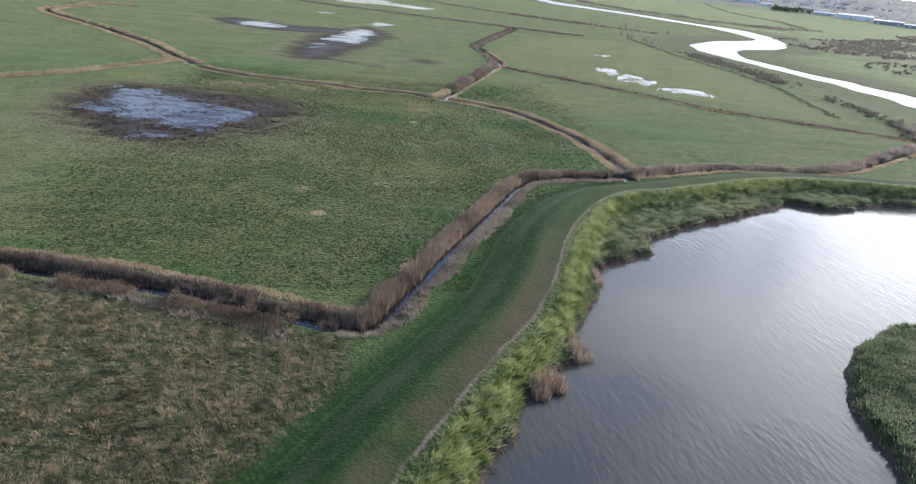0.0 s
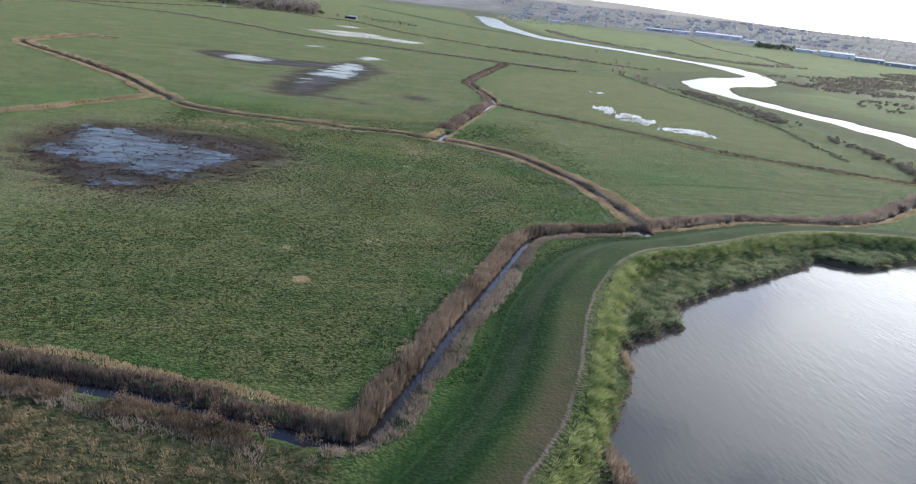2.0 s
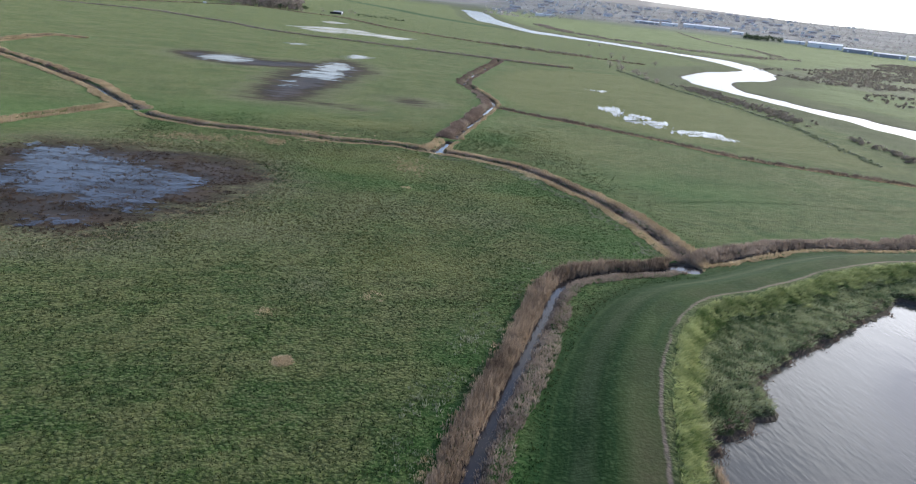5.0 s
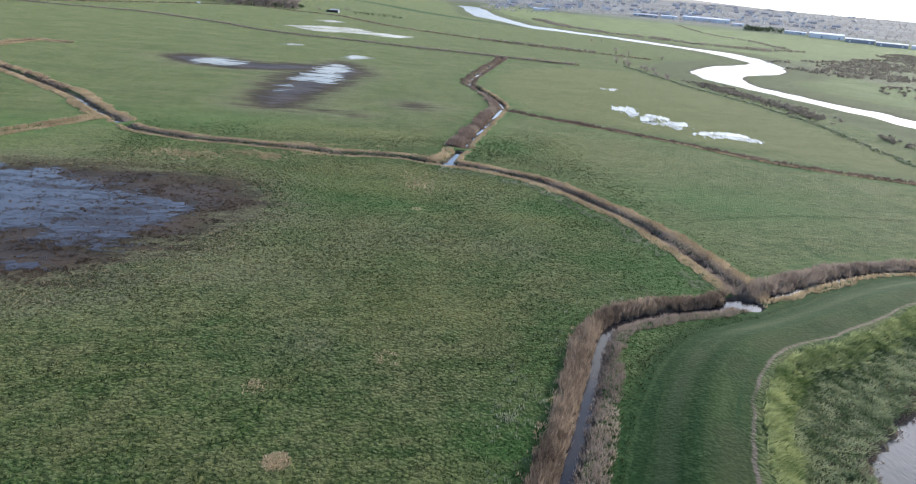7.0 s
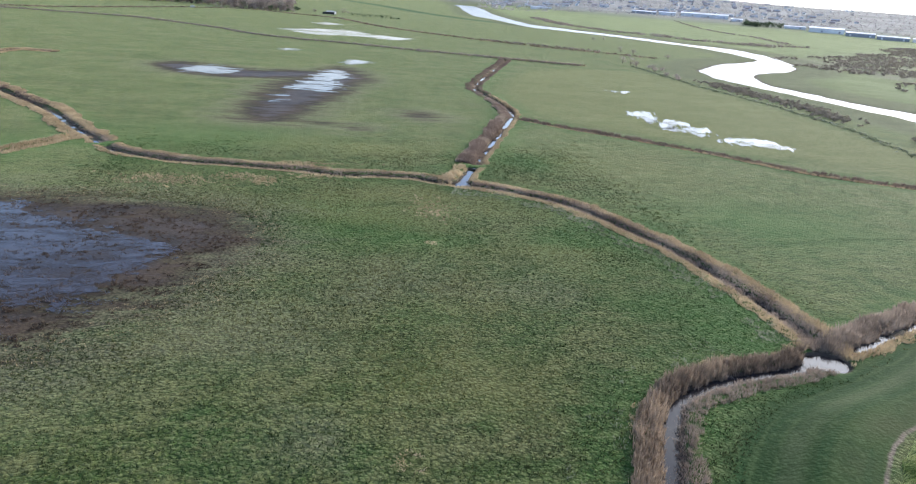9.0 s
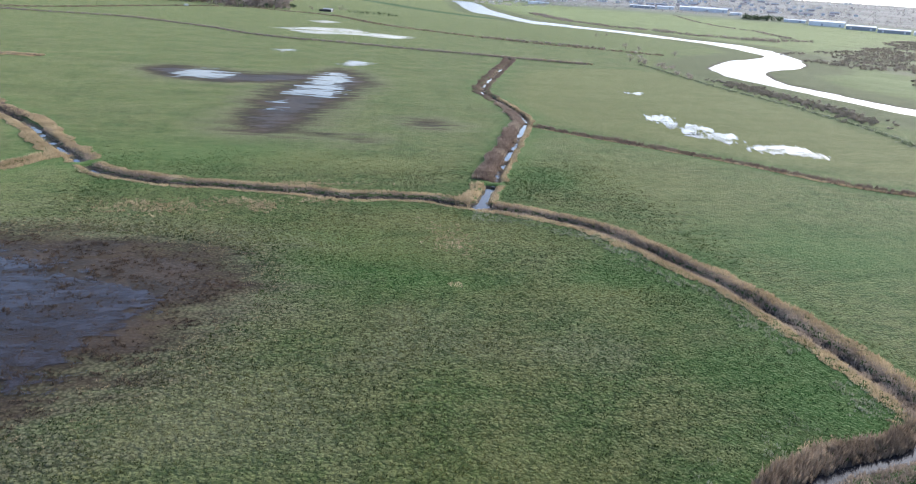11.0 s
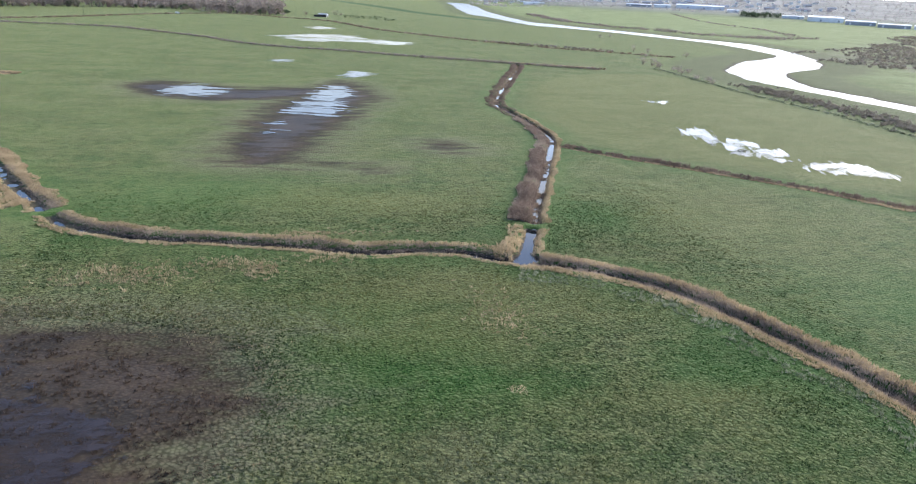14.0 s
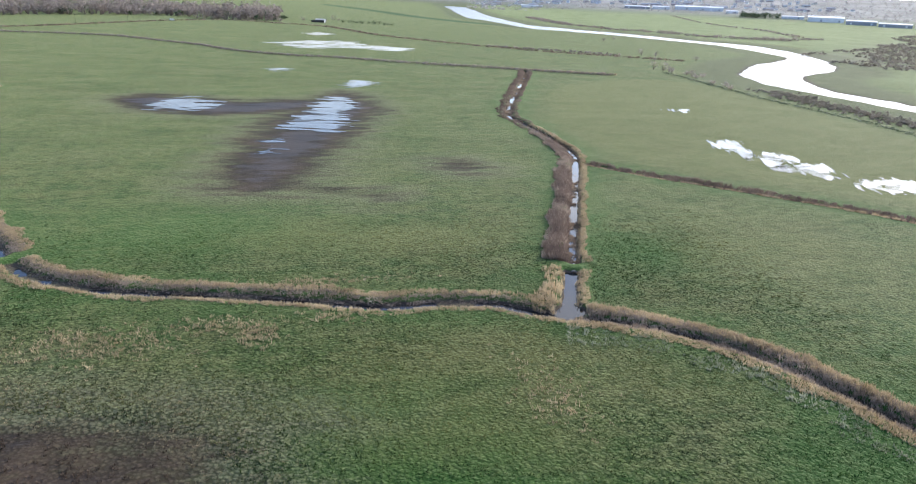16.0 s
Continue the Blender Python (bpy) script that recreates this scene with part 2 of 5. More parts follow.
    band = g.math("MULTIPLY", band, g.step(g.noise(0.10, 4), 0.38, 0.60, 0.2, 0.9))
    c = g.mix(band, c, g.mix(g.math("MULTIPLY", g.math("ADD", tuft, mid), 0.5), (0.030, 0.042, 0.014), (0.125, 0.088, 0.052)))
    c = g.mix(g.math("MULTIPLY", g.step(near, 0.05, 0.30, 0.9, 0.0), g.step(g.noise(0.22, 4), 0.36, 0.55, 0.3, 1.0)), c, g.mix(fine, (0.13, 0.095, 0.070), (0.25, 0.190, 0.145)))
    # peaty mud about the floods, bleached grass round it
    crumb = g.math("MULTIPLY", g.math("SUBTRACT", g.noise(0.7, 4, 0.7), 0.5), 9.0)
    bars = g.math("SUBTRACT", g.noise(1.0, 6, 0.6, g.scaled((0.06, 0.24, 0.2), radians(13))), 0.5)
    md = g.math("ADD", g.math("ADD", g.attr("mud"), crumb), g.math("MULTIPLY", bars, 30.0))
    c = g.mix(g.step(md, -14.0, 0.0, 0.0, 0.7), c, g.mix(dome, (0.060, 0.056, 0.030), (0.165, 0.148, 0.090)))
    peat = g.mix(g.step(mid, 0.35, 0.65), (0.027, 0.018, 0.012), (0.058, 0.037, 0.023))
    peat = g.mix(g.math("MULTIPLY", dome, g.step(tuft, 0.45, 0.62, 0.0, 0.6)), peat, (0.095, 0.062, 0.040))
    c = g.mix(g.step(md, -4.5, 6.5, 0.0, 0.93), c, peat)
    # bare wet earth below the field level
    z = g.t.nodes.new("ShaderNodeSeparateXYZ")
    g.t.links.new(g.pos, z.inputs[0])
    c = g.mix(g.step(z.outputs["Z"], -0.34, -0.12, 1.0, 0.0), c, g.mix(fine, (0.036, 0.027, 0.022), (0.090, 0.069, 0.054)))
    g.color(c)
    soft = g.math("MULTIPLY", g.step(md, -6.0, 2.0, 0.17, 0.0), g.step(g.attr("upland"), 0.0, 0.3, 1.0, 0.1))
    soft = g.math("MULTIPLY", soft, g.math("SUBTRACT", 1.0, g.math("MULTIPLY", flank, 0.88)))
    soft = g.math("MULTIPLY", soft, g.step(rv, -36.0, -16.0, 1.0, 0.55))
    soft = g.math("MULTIPLY", soft, g.step(g.math("ADD", streak, patchy), 0.8, 1.2, 0.85, 1.15))
    soft = g.math("MULTIPLY", soft, g.math("SUBTRACT", 1.0, g.math("MULTIPLY", g.attr("far_bank"), 0.65)))
    g.put(g.b.inputs["Sheen Weight"], soft)
    g.put(g.b.inputs["Roughness"], g.step(md, 2.0, 9.0, 0.95, 0.55))
    g.put(g.b.inputs["Specular IOR Level"], g.step(md, 0.0, 6.0, 0.12, 0.12))
    g.b.inputs["Sheen Roughness"].default_value = 0.30
    g.b.inputs["Sheen Tint"].default_value = (0.92, 1.00, 0.46, 1)
    relief = g.math("ADD", g.math("ADD", g.math("MULTIPLY", fine, 0.30), g.math("MULTIPLY", tuft, 0.28)), g.math("MULTIPLY", dome, 0.06))
    relief = g.math("MULTIPLY", relief, g.step(g.attr("mud"), -4.0, 4.0, 1.0, 0.3))
    g.bump(g.math("MULTIPLY", relief, g.math("SUBTRACT", 1.0, g.math("MULTIPLY", flank, 0.66))), 1.0, 0.72)
    return g.m


def water_material(name, deep, rough, wave, scale):
    w = Mat(name, rough, 0.5)
    w.b.inputs["IOR"].default_value = 1.33
    n = w.noise(0.05, 4)
    w.color(w.mix(n, deep, tuple(v * 1.35 for v in deep)))
    v = w.scaled((1.0, 0.35, 1.0), radians(-25))
    calm = w.step(w.noise(0.03, 3), 0.35, 0.6, 0.25, 1.0)
    w.bump(w.math("MULTIPLY", w.math("ADD", w.noise(scale, 3, 0.5, v), w.noise(scale * 3, 2, 0.5, v)), calm), wave, 0.06)
    return w.m


def flood_material(name, clear, full, turn=13):
    """Shallow water: bars of mud and stubble show where it is thin."""
    w = Mat(name, 0.05, 0.5)
    w.b.inputs["IOR"].default_value = 1.33
    w.color(w.mix(w.noise(0.22, 5, 0.65), (0.024, 0.019, 0.020), (0.050, 0.033, 0.024)))
    v = w.scaled((0.35, 1.0, 1.0), radians(turn))
    w.bump(w.math("ADD", w.noise(1.2, 3, 0.5, v), w.noise(3.6, 2, 0.5, v)), 0.12, 0.06)
    bars = w.math("ADD", w.math("MULTIPLY", w.noise(0.35, 5, 0.7, v), 0.7), w.math("MULTIPLY", w.noise(2.2, 3, 0.6, v), 0.3))
    w.put(w.b.inputs["Alpha"], w.math("MULTIPLY", w.step(w.attr("depth"), 0.0, full), w.step(w.math("ADD", bars, w.math("MULTIPLY", w.math("SUBTRACT", w.noise(0.09, 4, 0.6), 0.5), 0.5)), 0.36, 0.58, clear, 1.0)))
    return w.m


def dry_material(name, dark, light, patchy=False):
    d = Mat(name, 0.85, 0.2)
    t = d.attr("tint")
    c = d.mix(t, dark, light)
    if patchy:
        p = d.noise(0.055, 4, 0.6)
        c = d.mix(d.attr("green"), c, d.mix(t, (0.008, 0.040, 0.005), (0.072, 0.140, 0.028)))
        c = d.mix(d.attr("olive"), c, d.mix(t, (0.026, 0.040, 0.008), (0.270, 0.245, 0.085)))
        c = d.mix(d.step(p, 0.38, 0.50, 0.6, 0.0), c, d.mix(t, (0.006, 0.028, 0.006), (0.060, 0.100, 0.031)))
        c = d.mix(d.step(p, 0.54, 0.66, 0.0, 0.5), c, d.mix(t, (0.050, 0.052, 0.026), (0.185, 0.172, 0.085)))
    d.color(c)
    thru = d.t.nodes.new("ShaderNodeBsdfTranslucent")
    d.put(thru.inputs["Color"], c)
    both = d.t.nodes.new("ShaderNodeMixShader")
    both.inputs["Fac"].default_value = 0.42
    d.t.links.new(d.b.outputs["BSDF"], both.inputs[1])
    d.t.links.new(thru.outputs["BSDF"], both.inputs[2])
    d.t.links.new(both.outputs["Shader"], d.t.nodes["Material Output"].inputs["Surface"])
    return d.m


MAT_GROUND = ground_material()
MAT_CREEK = water_material("creek_water", (0.055, 0.054, 0.048), 0.06, 0.62, 0.7)
MAT_RIVER = water_material("river_water", (0.082, 0.086, 0.086), 0.2, 1.0, 0.5)
MAT_DITCH = water_material("ditch_water", (0.016, 0.015, 0.017), 0.05, 0.10, 1.5)
MAT_FLOOD = flood_material("flood_water", 0.8, 1.0)
MAT_FLOOD_RAGGED = flood_material("flood_water_ragged", 0.05, 1.6, -69)
MAT_FLOOD_NEAR = flood_material("flood_water_thin", 0.32, 2.0)
MAT_REED = dry_material("reed_brown", (0.090, 0.064, 0.047), (0.47, 0.36, 0.26))
MAT_RUST = dry_material("rusty_bramble", (0.066, 0.046, 0.032), (0.33, 0.235, 0.155))
MAT_STRAW = dry_material("dry_grass", (0.28, 0.208, 0.122), (0.64, 0.50, 0.315))
MAT_SCRUB = dry_material("bramble", (0.095, 0.070, 0.058), (0.30, 0.22, 0.175))
MAT_STUB = dry_material("mud_stubs", (0.030, 0.022, 0.016), (0.15, 0.105, 0.075))
MAT_TUSSOCK = dry_material("tussock", (0.026, 0.052, 0.016), (0.46, 0.345, 0.205))
MAT_BANK = dry_material("bank_grass", (0.060, 0.118, 0.028), (0.52, 0.54, 0.25))
MAT_SALT = dry_material("saltmarsh", (0.032, 0.078, 0.024), (0.38, 0.40, 0.23))
MAT_SWARD = dry_material("sward", (0.006, 0.019, 0.004), (0.122, 0.124, 0.044), patchy=True)
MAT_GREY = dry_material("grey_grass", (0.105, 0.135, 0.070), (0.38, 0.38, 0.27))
MAT_TWIG = dry_material("winter_twigs", (0.17, 0.138, 0.118), (0.44, 0.365, 0.31))
# distance haze put into the colour: twigs far paler than the nearer ones
MAT_HAZE_TWIG = dry_material("haze_paled_twigs", (0.36, 0.33, 0.30), (0.54, 0.50, 0.455))
# scrub browns lifted a little, standing in for haze over the river
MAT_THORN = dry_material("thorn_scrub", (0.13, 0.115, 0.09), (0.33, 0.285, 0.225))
MAT_GREYREED = dry_material("grey_reed", (0.16, 0.122, 0.096), (0.50, 0.40, 0.31))
MAT_EVERGREEN = dry_material("evergreen", (0.035, 0.055, 0.030), (0.11, 0.14, 0.075))


def plain(name, c, rough=0.7, grain=0.25, size=2.0):
    """A painted or mineral surface with stains."""
    p = Mat(name, rough, 0.3)
    n = p.noise(size, 5, 0.6)
    p.color(p.mix(p.step(n, 0.3, 0.7), tuple(v * (1 - grain) for v in c), c))
    return p.m


MAT_WHITE = plain("white_cladding", (0.74, 0.74, 0.74), 0.5, 0.2, 0.05)
MAT_BLUE = plain("blue_grey_cladding", (0.60, 0.62, 0.64), 0.5, 0.15, 0.3)
MAT_DARKWALL = plain("dark_cladding", (0.32, 0.33, 0.35), 0.6, 0.2, 0.3)
# brick, render, slate and tile: town colours raised to imitate distance haze
MAT_BRICK = plain("brick_wall", (0.60, 0.50, 0.45), 0.9, 0.25, 0.8)
MAT_RENDER = plain("pale_render", (0.80, 0.77, 0.71), 0.8, 0.15, 0.8)
MAT_SLATE = plain("roof_slate", (0.54, 0.51, 0.49), 0.7, 0.25, 1.0)
MAT_TILE = plain("roof_tile", (0.60, 0.49, 0.43), 0.8, 0.25, 1.0)
MAT_CONCRETE = plain("old_concrete", (0.30, 0.29, 0.27), 0.9, 0.35, 3.0)
MAT_TYRE = plain("tyre_rubber", (0.025, 0.025, 0.027), 0.8, 0.2, 8.0)
MAT_GLASS_DARK = plain("car_glass", (0.03, 0.035, 0.04), 0.08, 0.1, 2.0)
MAT_TIMBER = plain("tarred_timber", (0.045, 0.040, 0.036), 0.85, 0.3, 3.0)

# ---- plan: lines and outlines in metres ----
DITCHES = {
    "south": [(-120, 84), (-70, 73), (-50, 68.5), (-28.1, 62.6), (-17.3, 59.4), (-11.8, 57.4), (-6.3, 55), (-1.1, 52.8), (3.6, 51.0), (6.0, 52.3), (9.1, 57.8), (13.0, 65.4), (18.0, 75.4), (23.6, 85.6), (28.8, 95.0), (33.3, 103.3), (36.8, 107.4), (43.4, 110.0), (51.5, 111.5), (58.0, 113.3)],
    "middle": [(58.0, 113.3), (59.0, 122.5), (58.2, 137.6), (55.0, 151.7), (48.5, 168.9), (41.5, 177.4), (34.5, 181.6), (29.8, 183.6)],
    "east": [(58.0, 113.3), (67.7, 117.2), (77.2, 121.0), (87.9, 124.2), (97, 124.2), (106.4, 125.0), (117.7, 128.3), (131.5, 136.5), (161.6, 156.5), (190, 176)],
    "north": [(29.8, 183.6), (33.7, 192.2), (42.3, 213.4), (49.1, 229.8), (60.3, 257.1), (66.0, 272.1), (67.7, 290.5), (67.4, 318), (66.6, 330), (73.5, 353.8), (96.8, 414.8), (116, 465), (119, 478)],
    "cross": [(65.5, 262), (74, 252.0), (83.5, 242.5), (104.4, 221.5), (121.6, 199), (142.2, 186), (164.5, 173.5), (176, 167)],
    "west": [(29.8, 183.6), (25.1, 186.2), (22, 188.4), (14.7, 189.8), (8, 189.6), (0.4, 191.9), (-10.3, 195), (-20.9, 197.6), (-28.1, 200.0), (-36, 204.8), (-41, 211.0), (-46, 219.5), (-53, 231.0), (-62.5, 248), (-80, 272), (-98, 295), (-119, 320), (-127, 336), (-125, 352), (-119, 388), (-104, 386)],
    "far_west": [(-47, 220), (-53, 210), (-60, 198.4), (-68.8, 182), (-82, 168), (-110, 150), (-160, 140)],
}
WATER_HALF = {"south": -0.05, "middle": -0.35, "east": 0.0, "north": 0.05, "cross": -0.5, "west": -0.05, "far_west": -0.4}
SILT = {"south": 0.25, "middle": 0.6, "east": 0.55, "north": 0.41, "cross": 0.7, "west": 0.5, "far_west": 0.7}
MEETINGS = [(57.0, 112.6, 1.5), (31.0, 185.4, 1.0), (-52.5, 230.0, 0.7)]
CROSSINGS = [[(31.5, 201.6), (41.5, 197.8)], [(-46, 208.5), (-37.5, 214.5)]]
FAR_LINE = [(-260, 690), (-200, 680), (-153, 675), (-123, 662), (-87, 628), (-58, 597), (-41, 569), (-13, 543), (17, 532), (48, 514), (79, 497), (109, 484), (137, 471), (162, 461)]
FAR_TRACK = [(-330, 640), (-216, 740), (-165, 850), (-128, 925), (-71, 985), (-15, 940), (34, 900), (69, 780), (104, 715), (150, 650), (190, 610), (240, 578), (262, 560)]
BANK_PATH = [(-30, -32), (-14, -6), (-2, 13), (6, 26.2), (12.1, 36.0), (17.8, 44.1), (23.3, 52.2), (28.2, 62.3), (32.6, 73), (37.6, 82), (44.2, 90.8), (50.6, 96), (59, 99), (68.2, 102.8), (77.2, 107), (91.5, 111.2), (105.5, 111.6), (120, 110), (150, 112), (190, 125), (230, 140)]
CREEK = [(-8, -12), (2, 8), (12.9, 28.6), (16.6, 34.6), (18.9, 38.7), (22.7, 43.4), (26.2, 47.8), (30.0, 55.1), (33.4, 61), (35.2, 66.2), (38, 70), (45.8, 74.8), (48, 79.2), (54, 83.5), (60, 87.2), (70.1, 93), (81, 98.4), (85.3, 102), (91, 100.2), (97, 99.9), (107, 103.6), (118, 104), (150, 101), (200, 112), (245, 125), (275, 60), (250, -40), (120, -60), (40, -50), (0, -45)]
ISLAND = [(71.6, 53.2), (66, 52.4), (61, 49.2), (56.9, 45.8), (52.8, 41.3), (50.4, 37.4), (49.2, 33.8), (48.6, 30.2), (47, 26), (45, 16), (50, 4), (64, 2), (80, 12), (90, 30), (86, 46)]


def smooth_line(pts, n=4, closed=False):
    """A soft curve through the points."""
    p = np.array(pts, float)
    k = len(p)
    out = []
    for i in range(k if closed else k - 1):
        a, b, c, d = (p[j % k] if closed else p[min(max(j, 0), k - 1)] for j in (i - 1, i, i + 1, i + 2))
        for s in np.arange(n) / n:
            out.append(0.5 * (2 * b + (c - a) * s + (2 * a - 5 * b + 4 * c - d) * s**2 + (3 * b - a - 3 * c + d) * s**3))
    if not closed:
        out.append(p[-1])
    return np.array(out)


def line_far(x, y, line, reach=40.0, closed=False):
    """Distance to a line, and the side on which the place lies (-1: to its left)."""
    line = np.vstack([line, line[:1]]) if closed else line
    far, side = np.full(x.shape, float(reach)), np.ones(x.shape)
    lo, hi = line.min(0) - reach, line.max(0) + reach
    at = np.flatnonzero((x > lo[0]) & (x < hi[0]) & (y > lo[1]) & (y < hi[1]))
    if not len(at):
        return far, side
    px, py = x[at], y[at]
    best, bs = np.full(len(at), float(reach)), np.ones(len(at))
    for a, b in zip(line[:-1], line[1:]):
        d = b - a
        s = np.clip(((px - a[0]) * d[0] + (py - a[1]) * d[1]) / max(d @ d, 1e-9), 0, 1)
        ex, ey = px - a[0] - s * d[0], py - a[1] - s * d[1]
        r = np.hypot(ex, ey)
        near = r < best
        best[near] = r[near]
        bs[near] = np.where(d[1] * ex - d[0] * ey >= 0, 1, -1)[near]
    far[at], side[at] = best, bs
    return far, side


def inside(x, y, ring):
    """Signed distance to an outline, positive inside."""
    far, _ = line_far(x, y, ring, 40.0, True)
    odd = np.zeros(x.shape, bool)
    for a, b in zip(ring, np.roll(ring, -1, 0)):
        if a[1] != b[1]:
            odd ^= ((y >= a[1]) != (y >= b[1])) & (x < a[0] + (y - a[1]) * (b[0] - a[0]) / (b[1] - a[1]))
    return np.where(odd, far, -far)


def ease(v, lo, hi):
    s = np.clip((v - lo) / (hi - lo), 0, 1)
    return s * s * (3 - 2 * s)


_lat = np.random.RandomState(5).rand(256, 256)


def wave(x, y, size):
    """Smooth value noise from 0 to 1 with the given grain in metres."""
    u, v = np.asarray(x) / size, np.asarray(y) / size
    i, j = np.floor(u).astype(int), np.floor(v).astype(int)
    f, g = u - i, v - j
    f, g = f * f * (3 - 2 * f), g * g * (3 - 2 * g)
    p = lambda a, b: _lat[a % 256, b % 256]
    return (p(i, j) * (1 - f) + p(i + 1, j) * f) * (1 - g) + (p(i, j + 1) * (1 - f) + p(i + 1, j + 1) * f) * g


LINES = {k: smooth_line(v, 4) for k, v in DITCHES.items()}
PATH_LINE = smooth_line(BANK_PATH, 4)
CREEK_RING = smooth_line(CREEK, 4, True)
ISLAND_RING = smooth_line(ISLAND, 4, True)
RIVER_SOUTH = [(560, 2900), (470, 2300), (391, 1880), (316, 1431), (319, 1280), (310, 1045), (330, 1002), (355, 962), (377, 924), (404, 832), (422, 786), (418, 723), (409, 674), (391, 619), (349, 580), (308, 546), (259, 487), (239, 436), (238, 404), (241, 366), (245, 345), (246, 312), (243, 270), (240, 225), (250, 180)]
RIVER_NORTH = [(272, 190), (267, 240), (267, 300), (262, 346), (257, 378), (258, 405), (268, 440), (298, 483), (345, 512), (384, 561), (407, 598), (438, 658), (456, 714), (470, 770), (461, 809), (444, 838), (430, 910), (407, 989), (384, 1032), (366, 1099), (347, 1175), (392, 1502), (420, 1700), (520, 2200), (640, 2900)]
RIVER_RING = np.vstack([smooth_line(RIVER_SOUTH, 3), smooth_line(RIVER_NORTH, 3)])
FLOODS = {
    "near": [(-53.5, 168.1), (-43.8, 169), (-33.2, 163.1), (-22.6, 154.8), (-14.8, 148.9), (-19.2, 138.6), (-21.6, 131.5), (-30.4, 131.1), (-38.1, 135.7), (-50.5, 140.2), (-53.1, 146.6), (-48.9, 152.1)],
    "near_small": [(-38.5, 127.5), (-33, 127), (-29.2, 124.5), (-34.5, 121)],
    "mid": [(9.4, 371.7), (18.4, 365), (17.9, 345), (13, 322.4), (10.7, 303.8), (1.6, 304.7), (-7.6, 310.9), (0.5, 338.4)],
    "mid_small": [(-11.1, 292.2), (-4.6, 295.8), (-5.2, 281.5), (-10.8, 277.1)],
    "mid_west": [(-47.5, 342.5), (-42.9, 368), (-24.5, 359.7), (-29.6, 339.7)],
    "mid_north": [(16.9, 406.2), (23.3, 424), (31.8, 413.8), (22.2, 397.5)],
    "far": [(-27.2, 640.2), (-11.4, 658.6), (14.8, 682.3), (41.6, 679.8), (55.8, 641.6), (82.7, 617.3), (69.5, 588.2), (35.6, 602.4), (4.6, 597.4)],
    "far_north": [(7.1, 763.6), (21, 798), (35.5, 769.1), (18.6, 727.7)],
    "far_small": [(-16, 462.3), (-8.6, 472), (-1.0, 464.6), (-11.1, 454)],
    "east": [(111.8, 284.9), (117.8, 290.0), (123.4, 288.2), (120.0, 276.6), (114.4, 265.0), (110.6, 267.2), (110.5, 275.3)],
    "east_middle": [(110.6, 255.9), (120.4, 260.0), (129.4, 260.3), (128.3, 252.6), (122.7, 243.4), (118.2, 244.2), (113.8, 249.0)],
    "east_near": [(120.5, 240.8), (129.6, 244.1), (135.6, 244.4), (141.0, 238.0), (137.0, 227.0), (125.2, 231.2), (118.8, 234.6)],
    "east_ragged": [(118.3, 272.1), (124.3, 272.7), (124.7, 263.3), (118.5, 257.4), (111.0, 256.5), (112.0, 265.0)],
    "east_small": [(131, 346.6), (141.1, 347), (136, 338)],
}
MUDS = {
    "near": [(-56.3, 147.4), (-47.6, 127.7), (-35.8, 118.4), (-28.2, 120.3), (-17, 131), (-6.5, 149), (-9.5, 161), (-16, 166.5), (-35.3, 172), (-54, 171.1)],
    "mid": [(16.9, 385), (26.3, 351.7), (17, 315), (4, 270), (-5.3, 244.4), (-18.1, 249.6), (-13.6, 299.9), (-8, 330), (9.7, 375)],
    "mid_west": [(-66, 360), (-50, 378), (-18.4, 364), (15, 372), (7.9, 338.6), (-20, 327), (-46, 332)],
    "mid_east": [(24, 262), (29, 272), (40, 269), (45, 258), (36, 251), (27, 254)],
    "mid_south": [(-8, 247), (4, 244), (15, 240), (13, 236), (2, 239), (-9, 243)],
}
FLOOD_RINGS = {k: smooth_line(v, 4, True) for k, v in FLOODS.items()}
MUD_RINGS = {k: smooth_line(v, 4, True) for k, v in MUDS.items()}
MUD_THIN = {"mid_east": 6.0, "mid_south": 2.0, "mid_west": 4.5}
OLIVE_RING = smooth_line([(75, 264), (112, 227), (150, 197), (175, 200), (190, 300), (196, 430), (150, 440), (105, 400), (78, 330)], 3, True)
FAR_BANK = [(320, 1020), (289, 1106), (243, 1207), (200, 1392), (168, 1680), (91, 2137)]
LUSH = [(9, 152, 14, 7), (6, 160, 15, 6), (50, 122, 9, 18), (2, 169, 11, 4), (44, 150, 9, 12), (85, 160, 24, 16), (-20, 222, 22, 14), (50, 205, 12, 9), (-75, 205, 20, 16), (16, 74, 5, 9)]
OLIVE = [(16, 173, 24, 9), (16, 112, 10, 9), (33, 145, 12, 5), (34, 167, 10, 6), (14, 163, 12, 5), (75, 205, 16, 20), (10, 215, 20, 8)]
PALE = [(11, 134, 14, 6), (29, 132, 6, 4), (-8, 147, 8, 6), (-7, 123, 12, 8), (-3, 166, 8, 4), (-21, 171, 11, 4), (0, 104, 5, 4), (9, 137, 6, 5), (-30, 112, 14, 5)]
ROUGH_FIELD = np.array([(-150, 92), (-70, 71), (-28, 60.5), (3, 49), (3, 41), (-2, 33), (-10, 20), (-26, -6), (-45, -40), (-200, -60)], float)


